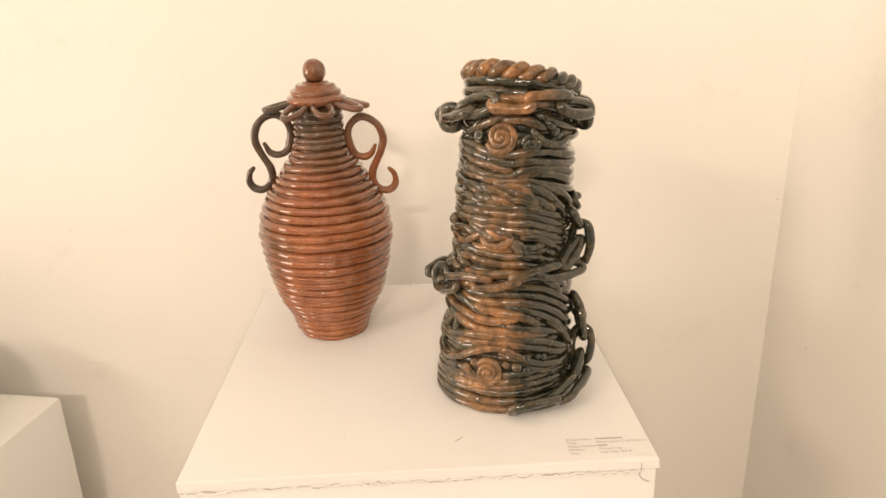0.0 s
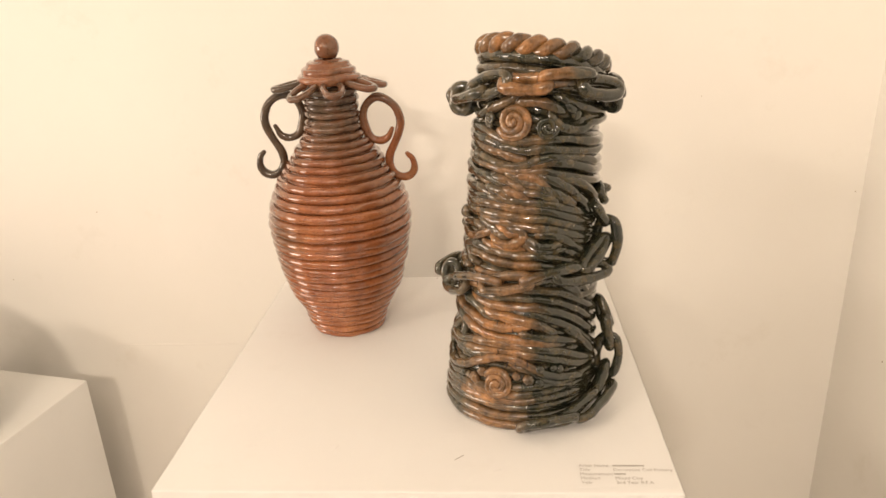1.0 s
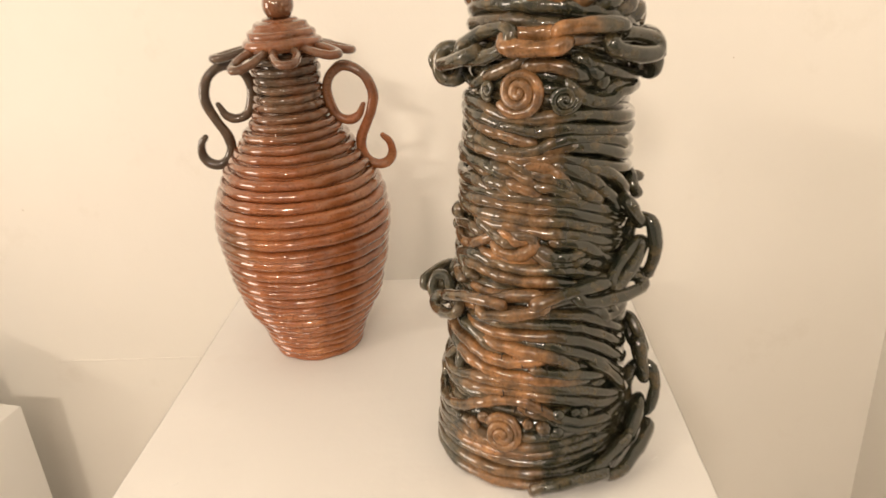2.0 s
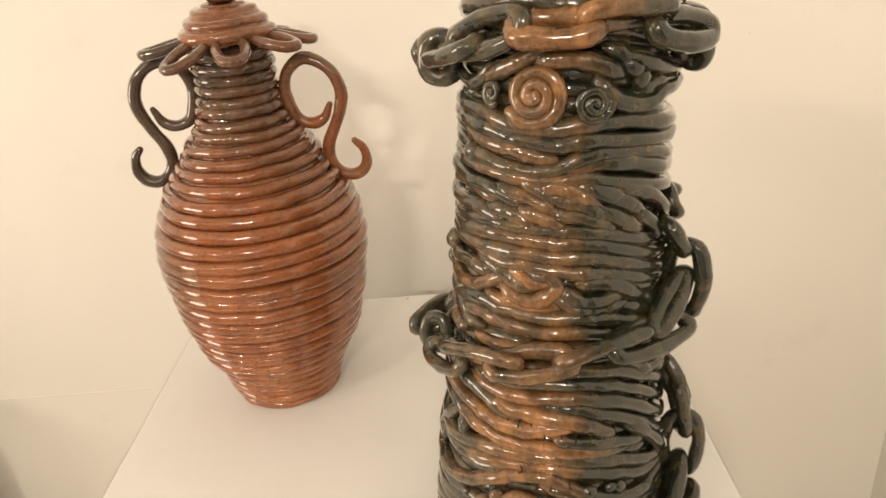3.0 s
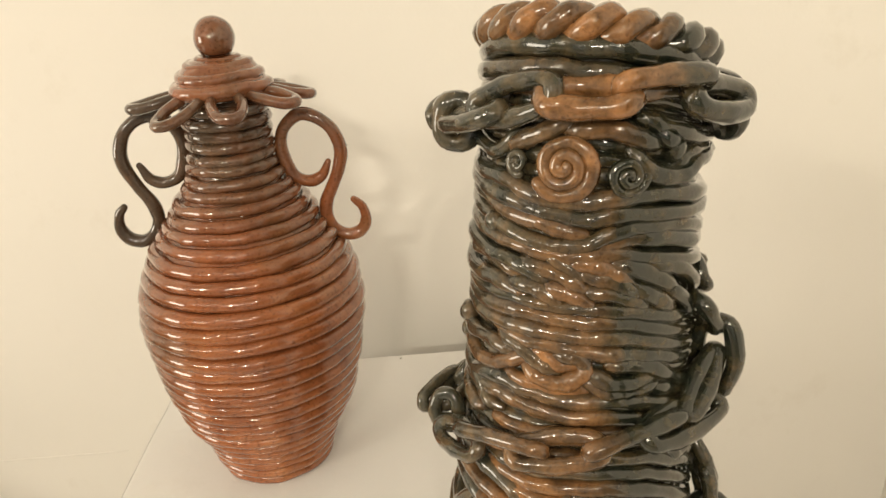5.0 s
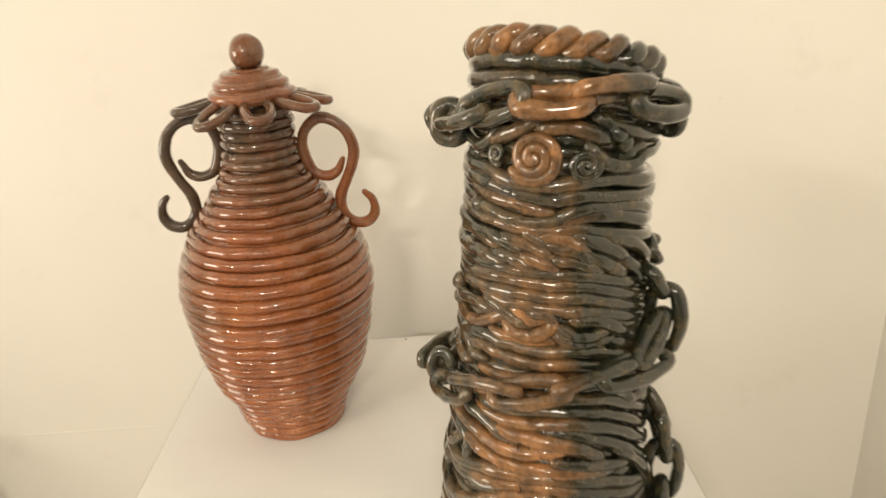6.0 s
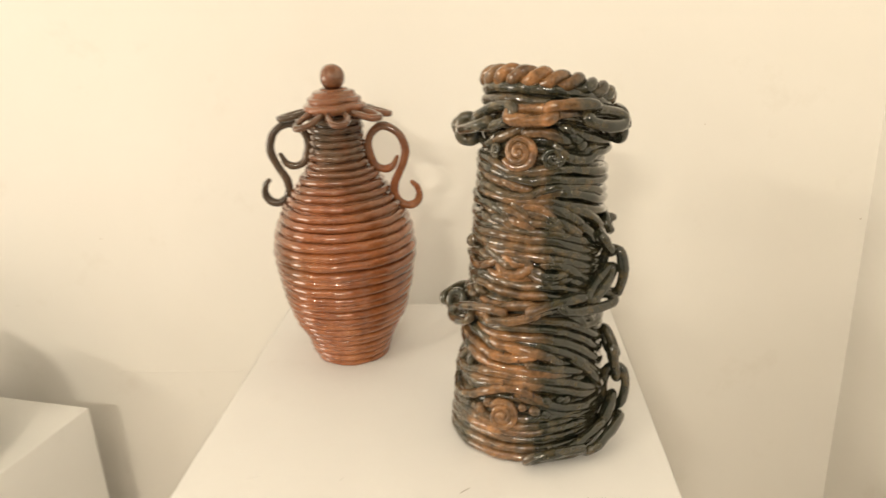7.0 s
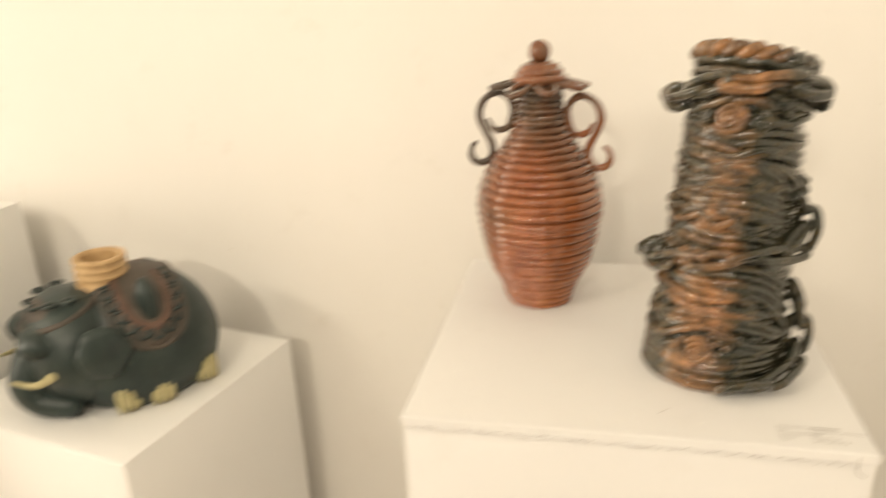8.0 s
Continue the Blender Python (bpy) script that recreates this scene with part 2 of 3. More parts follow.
# ---- the room ----
YW, XW = 0.545, 0.842
structure("floor", box_mesh("floor", -4.2, -3.6, -0.1, 3.2, YW + 0.12, 0.0), FLOOR, "pale warm stone floor of the gallery room")
structure("ceiling", box_mesh("ceiling", -4.2, -3.6, 2.7, 3.2, YW + 0.12, 2.8), CEIL, "plain grey gallery ceiling")
structure("wall_north", box_mesh("wall_north", -4.2, YW, 0.0, XW + 0.12, YW + 0.12, 2.7), WALL, "cream white plastered wall behind the plinths")
structure("wall_east", box_mesh("wall_east", XW, -0.75, 0.0, XW + 0.12, YW, 2.7), WALL, "cream white plastered side wall meeting the back wall")
# unseen walls from here on, their dimness put into a grey colour
structure("wall_east_return", box_mesh("wall_east_return", XW + 0.12, -0.75, 0.0, 3.2, -0.63, 2.7), WALL_FAR_DIM, "plain grey plastered return wall")
structure("wall_far_east", box_mesh("wall_far_east", 3.08, -3.48, 0.0, 3.2, -0.75, 2.7), WALL_FAR_DIM, "plain grey plastered wall")
# west wall, its opening assumed to hold the wide fill panel
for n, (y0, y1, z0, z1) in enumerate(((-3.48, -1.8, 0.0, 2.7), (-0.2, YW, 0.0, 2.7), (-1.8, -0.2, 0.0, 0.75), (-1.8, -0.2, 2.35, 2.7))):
    structure("wall_west_%d" % (n + 1), box_mesh("wall_west", -4.2, y0, z0, -4.08, y1, z1), WALL_FAR_DIM, "plain grey plastered wall round a window")
# the unseen wall behind the viewer, with assumed openings for the fill panels
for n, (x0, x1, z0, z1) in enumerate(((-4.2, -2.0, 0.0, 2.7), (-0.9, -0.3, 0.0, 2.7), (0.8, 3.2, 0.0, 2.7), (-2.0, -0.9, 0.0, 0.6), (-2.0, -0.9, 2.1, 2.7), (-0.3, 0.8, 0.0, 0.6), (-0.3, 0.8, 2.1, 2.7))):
    structure("wall_south_%d" % (n + 1), box_mesh("wall_south", x0, -3.6, z0, x1, -3.48, z1), WALL_FAR_DIM, "plain grey plastered wall round the windows")
# mullions of the assumed windows, unseen
for n, x0 in enumerate((-2.0, -0.3)):
    structure("window_%d" % (n + 1), box_mesh("window", x0 + 0.52, -3.56, 0.6, x0 + 0.58, -3.47, 2.1), CEIL, "white painted window mullion")
structure("window_3", box_mesh("window", -4.16, -1.03, 0.75, -4.10, -0.97, 2.35), CEIL, "white painted window mullion")


def speck(x, z, r, tall=1.0):
    """A fleck of dirt or a filled nail hole on the back wall."""
    verts = [(x, YW - 0.0012, z)] + [(x + r * (0.8 + 0.3 * random.random()) * math.cos(a), YW - 0.0006, z + tall * r * (0.8 + 0.3 * random.random()) * math.sin(a)) for a in np.linspace(0, 2 * math.pi, 9)[:-1]]
    return mesh_from("speck", verts, [(0, 1 + i, 1 + (i + 1) % 8) for i in range(8)])


# ---- plinths ----
def plinth(name, w, d, h, material, label, cuts=26, rough=0.0006, seed=0, inset=0.002):
    ob = thing(name, (0, 0, 0), label, "plinth", "display plinths")
    top = 0.011
    if inset < 0.001:
        part("box", box_mesh("box", 0, 0, 0, w, d, h, 0.0015, cuts, rough, seed), material, ob)
        return ob
    part("carcass", box_mesh("carcass", inset, inset, 0, w - inset, d - inset, h - top, inset * 0.75, 2, 0.0002, seed), material, ob)
    part("top_board", box_mesh("top_board", 0, 0, h - top, w, d, h, 0.0018, cuts, rough, seed + 5), material, ob, "", False)
    return ob


main = plinth("plinth", 0.46, 0.465, 1.0, PLINTH, "white painted display plinth with a chipped, cracked front edge")
second = plinth("plinth", 0.39, 0.39, 0.83, PLINTH2, "lower white painted plinth carrying a dark elephant pot", 8, 0.0002, 3, 0.0002)
ang = math.atan2(-0.079, 0.385)
second.matrix_world = Matrix.Translation((-0.3465, 0.4635, 0)) @ Matrix.Rotation(ang, 4, "Z") @ Matrix.Translation((-0.39, -0.39, 0))
third = plinth("plinth", 0.40, 0.40, 1.08, PLINTH2, "tall white painted plinth close to the back wall", 8, 0.0002, 4, 0.0002)
third.matrix_world = pose(-1.262, 0.075, 0)


def chip_run(x0, x1, z, name, material, parent, thick, seed, wave=0.0022, y=-0.0012):
    """A ragged ridge or crack along the front face under the top board."""
    rnd = random.Random(seed)
    n = max(4, int((x1 - x0) / 0.005))
    pts = []
    for i in range(n + 1):
        u = i / n
        pts.append((x0 + (x1 - x0) * u, y, z + rnd.uniform(-wave, wave)))
    return part(name, tube(name, pts, lambda u: thick * (0.5 + 0.7 * noise.noise(Vector((u * 14, seed, 0))) ** 2 + 0.3 * math.sin(math.pi * u)), 6), material, parent)


for k, (x0, x1, z, th) in enumerate(((0.004, 0.05, 0.9905, 0.0016), (0.060, 0.105, 0.9915, 0.0012), (0.112, 0.205, 0.992, 0.0014), (0.215, 0.30, 0.9915, 0.0012), (0.305, 0.40, 0.9905, 0.0013), (0.40, 0.438, 0.9895, 0.0010))):
    chip_run(x0, x1, z - 0.002, "crack", CRACK, main, th * 0.24, 10 + k, 0.0030)
    chip_run(x0 + 0.003, x1 + 0.006, z - 0.0026, "filler_ridge", PLINTH, main, th * 0.9, 30 + k)
part("crack", tube("crack", [(0.442, 0.0004, 0.9985), (0.4425, -0.0004, 0.990), (0.441, 0.0008, 0.982), (0.445, 0.0012, 0.976), (0.451, 0.0014, 0.973)], 0.0004, 5), CRACK, main)


# a pencil tick, paint flecks and shallow scuffs on the top
part("pencil_tick", tube("pencil_tick", [(0.266, 0.0445, 1.0003), (0.2685, 0.0470, 1.0003), (0.2735, 0.0510, 1.0003)], 0.00035, 5), INK, main)
part("paint_fleck", tube("paint_fleck", [(0.2222, 0.4575, 1.0003), (0.2236, 0.4582, 1.0003)], 0.0007, 6), INK, main)
for k, (x, y, l, a) in enumerate(((0.062, 0.062, 0.016, 0.5), (0.090, 0.085, 0.010, 1.1), (0.040, 0.105, 0.008, 0.2), (0.150, 0.060, 0.007, 0.8), (0.300, 0.030, 0.010, 0.1), (0.420, 0.120, 0.009, 0.6))):
    pts = [(x + l * u * math.cos(a), y + l * u * math.sin(a) + 0.0012 * math.sin(u * 5 + k), 1.0001) for u in np.linspace(0, 1, 8)]
    part("scuff", tube("scuff", pts, lambda u: 0.0008 * math.sin(math.pi * (0.1 + 0.8 * u)), 6, flat=0.4), PLINTH, main)


# ---- label on the plinth ----
def writing(body, x, y, size, parent):
    cu = bpy.data.curves.new("writing", "FONT")
    cu.body, cu.size = body, size
    cu.materials.append(INK)
    ob = new("writing", cu)
    ob.location = (x, y, -0.0002)
    ob.parent = parent
    return ob


tag = thing("caption_label", (0.374, 0.008, 1.0008), "thin caption label with small grey print stuck on the plinth", "label")
part("film", box_mesh("film", 0, 0, -0.0006, 0.080, 0.034, -0.0005), PLINTH, tag, "", False)
for row, (left, right) in enumerate((("Artist Name", ""), ("Title", "Decorative Coil Pottery"), ("Measurement", ""), ("Medium", "Mixed Clay"), ("Year", "2nd Year B.F.A"))):
    y = 0.0268 - row * 0.0056
    writing(left, 0.002, y, 0.0052, tag)
    if right:
        writing(right, 0.0315, y, 0.0052, tag)
    else:
        wide = 0.028 if row == 0 else 0.010
        part("print_bar", box_mesh("print_bar", 0.0315, y + 0.0008, -0.0004, 0.0315 + wide, y + 0.0026, -0.0002), INK, tag, "", False)


# ---- coil jar with lid ----
JX, JY = 0.1168, 0.325
jar = thing("coil_jar", (JX, JY, 1.0), "glossy rust-red coiled clay jar with a lid and two scrolled handles", "jar")
JZ = [0.0, 0.008, 0.031, 0.057, 0.084, 0.1095, 0.135, 0.1605, 0.185, 0.204, 0.222, 0.234, 0.251, 0.276, 0.300]
JR = [0.0435, 0.0470, 0.0552, 0.0700, 0.0778, 0.0825, 0.0868, 0.0838, 0.0732, 0.0595, 0.0492, 0.0390, 0.0332, 0.0315, 0.0320]


def jar_radius(z):
    return float(np.interp(z, JZ, JR))


# smooth inner wall that closes the gaps between coils
prof = [(0.0, 0.004)] + [(jar_radius(z) - 0.0055, z) for z in np.linspace(0.002, 0.296, 60)] + [(0.024, 0.296), (0.026, 0.15), (0.0, 0.02)]
def lathe(name, prof, n=64, wob=0.0):
    verts, faces = [], []
    for r, z in prof:
        for k in range(n):
            a = 2 * math.pi * k / n
            q = r * (1 + wob * noise.noise(Vector((math.cos(a) * 1.5, math.sin(a) * 1.5, z * 30))))
            verts.append((q * math.cos(a), q * math.sin(a), z))
    for i in range(len(prof) - 1):
        for k in range(n):
            l = (k + 1) % n
            faces.append((i * n + k, i * n + l, (i + 1) * n + l, (i + 1) * n + k))
    return mesh_from(name, verts, faces)


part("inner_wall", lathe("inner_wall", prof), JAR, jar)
z, i = 0.0045, 0
while z < 0.292:
    pitch = 0.0078 + 0.0030 * math.exp(-((z - 0.135) / 0.06) ** 2) + 0.0004 * math.sin(i * 2.3)
    if z > 0.225:
        pitch = 0.0082
    rr = pitch * 0.60
    tilt_a, tilt = random.uniform(0, 6.28), random.uniform(0.0002, 0.0011)
    pts = []
    for k in range(96):
        a = 2 * math.pi * k / 96
        dz = tilt * math.sin(a + tilt_a) + 0.0007 * noise.noise(Vector((math.cos(a) * 2, math.sin(a) * 2, i * 3.1)))
        dr = 0.0011 * noise.noise(Vector((math.cos(a) * 1.6, math.sin(a) * 1.6, i * 5.7 + 9)))
        r = jar_radius(z + dz) - rr * 0.8 + dr
        pts.append((r * math.cos(a), r * math.sin(a), max(z + dz, rr * 0.72)))
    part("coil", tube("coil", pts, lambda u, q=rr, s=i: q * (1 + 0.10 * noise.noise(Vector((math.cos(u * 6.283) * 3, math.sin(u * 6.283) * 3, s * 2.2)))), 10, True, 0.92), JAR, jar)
    z += pitch
    i += 1

# handles: a scroll that hooks out at the foot
def handle(sign, material, label, lift):
    ring = [(0.0705, 0.2430), (0.0645, 0.2325), (0.0550, 0.2285), (0.0440, 0.2325), (0.0380, 0.2450), (0.0365, 0.2600), (0.0420, 0.2725), (0.0540, 0.2800), (0.0665, 0.2770), (0.0765, 0.2680), (0.0810, 0.2540), (0.0790, 0.2400), (0.0725, 0.2260), (0.0660, 0.2130), (0.0645, 0.2010), (0.0700, 0.1895), (0.0800, 0.1840), (0.0900, 0.1870), (0.0945, 0.1965), (0.0925, 0.2070), (0.0870, 0.2135)]
    pts = [(sign * x, 0.004 * math.sin(i * 0.5), zz + lift) for i, (x, zz) in enumerate(ring)]
    path = spline(pts, 5)
    body = part("handle", tube("handle", path, lambda u: 0.0049 * (0.5 + 0.5 * min(1, u * 12, (1 - u) * 9)) + 0.0003 * math.sin(u * 40), 12, lead=(0, 1, 0)), material, jar, label)
    return body


handle(-1, JAR_ASH, "smoke-dark scrolled clay handle", 0.0065)
handle(1, JAR_BROWN, "rust-red scrolled clay handle with a hairline break", 0.0)
part("break_ring", tube("break_ring", [(0.0810 + 0.0050 * math.cos(a), 0.0050 * math.sin(a) - 0.003, 0.2545 + 0.0006 * math.cos(a)) for a in np.linspace(0, 6.283, 25)[:-1]], 0.00055, 6, True), CRACK, jar)

# lid: three coils, a shoulder of loops, a ball knob
lid = part("lid", lathe("lid", [(0.0, 0.298), (0.034, 0.298), (0.036, 0.302), (0.033, 0.306), (0.031, 0.312), (0.026, 0.319), (0.020, 0.3235), (0.0, 0.3245)], 48, 0.02), JAR_RED, jar)
for r, zz, q in ((0.0350, 0.3040, 0.0048), (0.0300, 0.3120, 0.0044), (0.0235, 0.3190, 0.0038), (0.0150, 0.3225, 0.0034)):
    pts = [((r - q * 0.45) * math.cos(a), (r - q * 0.45) * math.sin(a), zz + 0.0006 * math.sin(a * 2 + r * 90)) for a in np.linspace(0, 2 * math.pi, 65)[:-1]]
    part("lid_coil", tube("lid_coil", pts, q, 10, True), JAR_RED, lid)
knob = lathe("knob", [(0.0, 0.3225), (0.0075, 0.3235), (0.0080, 0.3265)] + [(0.0148 * math.sin(a), 0.3378 - 0.0150 * math.cos(a)) for a in np.linspace(0.62, math.pi, 16)], 32, 0.02)
part("knob", knob, JAR_RED, lid, "round rust-red ball knob")
for k in range(8):
    a0 = 2 * math.pi * (k + 0.35) / 8
    span = 0.30
    loop = []
    for da, r, zz in ((-span, 0.031, 0.3005), (-span * 0.85, 0.046, 0.2965), (-span * 0.45, 0.060, 0.2925), (0.0, 0.0645, 0.2915), (span * 0.45, 0.060, 0.2925), (span * 0.85, 0.046, 0.2965), (span, 0.031, 0.3005)):
        wob_z = 0.003 * math.sin(k * 2.1)
        loop.append((r * math.cos(a0 + da * 0.9), r * math.sin(a0 + da * 0.9), zz + wob_z * (r - 0.031) / 0.03))
    part("petal_loop", tube("petal_loop", spline(loop, 5), 0.0040, 10), JAR_ASH if math.cos(a0) < -0.5 else JAR_BROWN, lid, "curled clay loop")


# the whole jar was thrown leaning a little towards the wall
for piece in jar.children_recursive:
    for v in piece.data.vertices:
        v.co += noise.noise_vector(v.co * 70) * 0.0006 + noise.noise_vector(v.co * 240) * 0.0002
        v.co.y += 0.098 * v.co.z
        v.co.x += 0.0022 - 0.010 * v.co.z


# ---- coil tower vase ----
BASE, LEAN_X, LEAN_Y = Vector((0.3285, 0.163, 1.0)), 0.074, 0.128
TH = [0.0, 0.05, 0.10, 0.15, 0.20, 0.27, 0.345]
TR = [0.077, 0.0745, 0.070, 0.0655, 0.0645, 0.063, 0.0605]
tower = thing("coil_tower_vase", BASE, "tall leaning clay vase of olive and burnt-orange coils, braids and chains", "vase")


def on_tower(deg, mm, out=0.0):
    """A place on the vase's skin: degrees round from its front, millimetres up its axis, metres proud of the skin."""
    h = mm / 1000
    r = float(np.interp(h, TH, TR)) + out
    a = radians(deg)
    return Vector((LEAN_X * h + r * math.sin(a), LEAN_Y * h - r * math.cos(a), h))


def tip(deg, mm):
    """How far a level course rises or falls round the vase, more so towards its rim."""
    return (13 * math.cos(radians(deg)) - 10.5 * math.sin(radians(deg))) * mm / 330


rows = [(1, -0.03)] + [(m, -0.0105) for m in range(1, 332, 11)] + [(330, -0.022), (200, -0.022), (20, -0.03), (19, -0.07)]
skin = [on_tower(360 * k / 48, mm + tip(360 * k / 48, mm), out) for mm, out in rows for k in range(48)]
# dark glaze behind the strands deepens the shade in their gaps
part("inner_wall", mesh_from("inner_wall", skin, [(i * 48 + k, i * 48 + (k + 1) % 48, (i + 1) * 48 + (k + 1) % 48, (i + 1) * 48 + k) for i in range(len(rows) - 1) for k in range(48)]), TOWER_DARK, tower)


def ring(mm, r, tilt=0.0, turn=0.0, out=-0.0055, material=None, name="coil"):
    pts = [on_tower(d, mm + tip(d, mm) + tilt * math.cos(radians(d - turn)) + 0.8 * noise.noise(Vector((math.cos(radians(d)) * 2, math.sin(radians(d)) * 2, mm * 0.37))), out + 0.0008 * noise.noise(Vector((math.cos(radians(d)) * 3, math.sin(radians(d)) * 3, mm * 0.9)))) for d in range(0, 360, 5)]
    return part(name, tube(name, pts, lambda u: r * (1 + 0.08 * noise.noise(Vector((u * 20, mm, 0)))), 10, True), material or TOWER, tower)


def strand(ctrl, r=0.0052, out=-0.0035, material=None, name="strand", taper=0.25):
    """A rolled strip of clay laid on the skin through (degrees, millimetres) points."""
    sm = spline([(a, h, 0.0) for a, h in ctrl], 7)
    n = len(sm)
    seed = ctrl[0][0] * 0.37 + ctrl[0][1]
    pts = [on_tower(p[0], p[1], out - 0.0015 * (abs(2 * i / (n - 1) - 1) ** 6) + 0.0006 * noise.noise(Vector((i * 0.4, seed, 0)))) for i, p in enumerate(sm)]
    rad = lambda u: r * (1 - taper * (abs(2 * u - 1) ** 5)) * (1 + 0.20 * noise.noise(Vector((u * 6, seed, 3))))
    return part(name, tube(name, pts, rad, 10), material or TOWER, tower)


def pellet(deg, mm, r, tall=1.0, material=None):
    c, nrm = on_tower(deg, mm, -0.001), on_tower(deg, mm, 1.0) - on_tower(deg, mm, 0.0)
    bm = bmesh.new()
    bmesh.ops.create_uvsphere(bm, u_segments=14, v_segments=9, radius=1)
    q = nrm.to_track_quat("Z", "Y").to_matrix().to_4x4()
    bmesh.ops.transform(bm, matrix=Matrix.Translation(c) @ q @ Matrix.Diagonal((r, r * tall, r * 0.75, 1)), verts=bm.verts)
    for v in bm.verts:
        v.co += noise.noise_vector(v.co * 130) * r * 0.12
    me = bpy.data.meshes.new("pellet")
    bm.to_mesh(me)
    bm.free()
    return part("pellet", me, material or TOWER, tower)


def spiral(deg, mm, size, r, turns, hand=1, material=None, start=0.0):
    """A flat snail of rolled clay pressed on the skin."""
    pts = []
    n = int(turns * 22)
    for i in range(n + 1):
        u = i / n
        a = start + hand * 2 * math.pi * turns * u
        q = r * 0.3 + (size - r * 1.3) * u
        rad_here = float(np.interp(mm / 1000, TH, TR))
        pts.append(on_tower(deg + math.degrees(q * math.cos(a) / rad_here), mm + 1000 * q * math.sin(a), 0.0002 + 0.0016 * (1 - u)))
    return part("spiral", tube("spiral", pts, lambda u: r * (0.85 + 0.25 * u), 10, False, 1.0), material or TOWER_MID, tower)


def link(path_at, out_at, length, width, r, turn, material=None):
    """One oval chain link: path_at gives the place and heading, out_at the outward way, turn its roll about the heading."""
    c, head = path_at
    head = head.normalized()
    out = (out_at - head * out_at.dot(head)).normalized()
    side = head.cross(out).normalized()
    w = side * math.cos(turn) + out * math.sin(turn)
    half, rad = length / 2 - width / 2, width / 2 - r * 0.2
    pts = []
    for k in range(28):
        a = 2 * math.pi * k / 28
        s = half if math.cos(a) > 0 else -half
        pts.append(c + head * (s * (1 - abs(math.sin(a)) ** 6) + rad * math.cos(a)) + w * (rad * math.sin(a)))
    lead = head.cross(w)
    return part("link", tube("link", pts, lambda u: r * (1 + 0.06 * math.sin(u * 25 + c.x * 900)), 10, True, 1.0, lead=tuple(lead)), material or TOWER, tower)


def link_between(p, q, roll, width=0.019, r=0.0045, material=None):
    """A link from one place on the vase to another, each (degrees, millimetres, metres proud)."""
    a, b = on_tower(*p), on_tower(*q)
    mid = ((p[0] + q[0]) / 2, (p[1] + q[1]) / 2, (p[2] + q[2]) / 2)
    c = on_tower(*mid)
    out = on_tower(mid[0], mid[1], 1.0) - on_tower(mid[0], mid[1], 0.0)
    return link((c, b - a), out, max((b - a).length - 1.5 * r, width * 1.3), width, r, roll, material)


def chain(ctrl, count, length, width, r, lean=0.35):
    """Links strung along (degrees, millimetres, metres proud) points, every other one stood on edge."""
    sm = spline(ctrl, 24)
    place = [on_tower(p[0], p[1], p[2]) for p in sm]
    run = [0.0]
    for a, b in zip(place, place[1:]):
        run.append(run[-1] + (b - a).length)
    for k in range(count):
        want = run[-1] * (k + 0.5) / count
        j = min(range(len(run)), key=lambda q: abs(run[q] - want))
        a, b = place[max(j - 2, 0)], place[min(j + 2, len(place) - 1)]
        out = on_tower(sm[j][0], sm[j][1], 1.0) - on_tower(sm[j][0], sm[j][1], 0.0)
        link((place[j], b - a), out, length, width, r, (lean if k % 2 == 0 else math.pi / 2 - lean * 0.5) + 0.25 * math.sin(k * 2.7))


# foot coils and a hidden bed of coils all the way round
for mm, t in ((4.6, 0.0), (12, 0.8), (19.5, 2.4), (27, 3.6)):
    ring(mm, 0.0047, t, 0, -0.0045)
# bed coils coloured dark, adding to the shade between the strands
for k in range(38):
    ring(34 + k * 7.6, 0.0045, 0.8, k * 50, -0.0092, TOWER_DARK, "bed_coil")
# courses and braids laid on from the neck down to the foot
strand([(-55, 294), (-37, 302), (-19, 311)], 0.0050)
strand([(-23, 304), (-9, 305), (3, 302), (17, 295)], 0.0052, -0.0024)
strand([(19, 301), (28, 294), (29, 287)], 0.0054, -0.0024)
strand([(6, 293), (14, 284), (25, 279), (38, 279), (50, 283), (90, 281)], 0.0054, -0.0022)
strand([(11, 308), (26, 302), (61, 291), (101, 289)], 0.0054, material=TOWER_DARK)
strand([(30, 283), (42, 288), (67, 283), (107, 281)], 0.0054, material=TOWER_DARK)
strand([(-134, 294), (-96, 291), (-65, 290), (-51, 301)], 0.0050, material=TOWER_DARK)
strand([(-132, 280), (-94, 277), (-58, 277), (-44, 273), (-26, 270), (-4, 271), (22, 271), (60, 263), (100, 261)], 0.0052)
strand([(-124, 273), (-86, 270), (-53, 268), (-34, 265), (-16, 262), (9, 263), (59, 255), (99, 253)], 0.0050)
strand([(-108, 268), (-70, 265), (-53, 261), (-35, 259), (-24, 256), (-14, 254)], 0.0046)
strand([(-119, 260), (-81, 257), (-61, 254), (-42, 250), (-28, 248), (-13, 249), (-1, 254), (15, 256), (38, 252), (69, 243), (109, 241)], 0.0046)
strand([(-12, 248), (4, 250), (24, 249), (69, 235), (109, 233)], 0.0052, -0.0046)
strand([(-114, 250), (-76, 247), (-53, 246), (-33, 244), (-15, 243), (7, 243), (69, 225), (109, 223)], 0.0044)
strand([(-122, 238), (-84, 235), (-63, 235), (-46, 230)], 0.0046, -0.0032)
strand([(-105, 240), (-67, 237), (-45, 236), (-30, 230)], 0.0048, -0.0028)
strand([(-42, 238), (-26, 234), (-12, 227)], 0.0048, -0.0028)
strand([(-32, 243), (-20, 238), (-14, 231)], 0.0044, -0.0034)
strand([(-19, 240), (-4, 238), (9, 229)], 0.0048, -0.0028)
strand([(0, 240), (15, 234), (37, 220)], 0.0052, -0.0026)
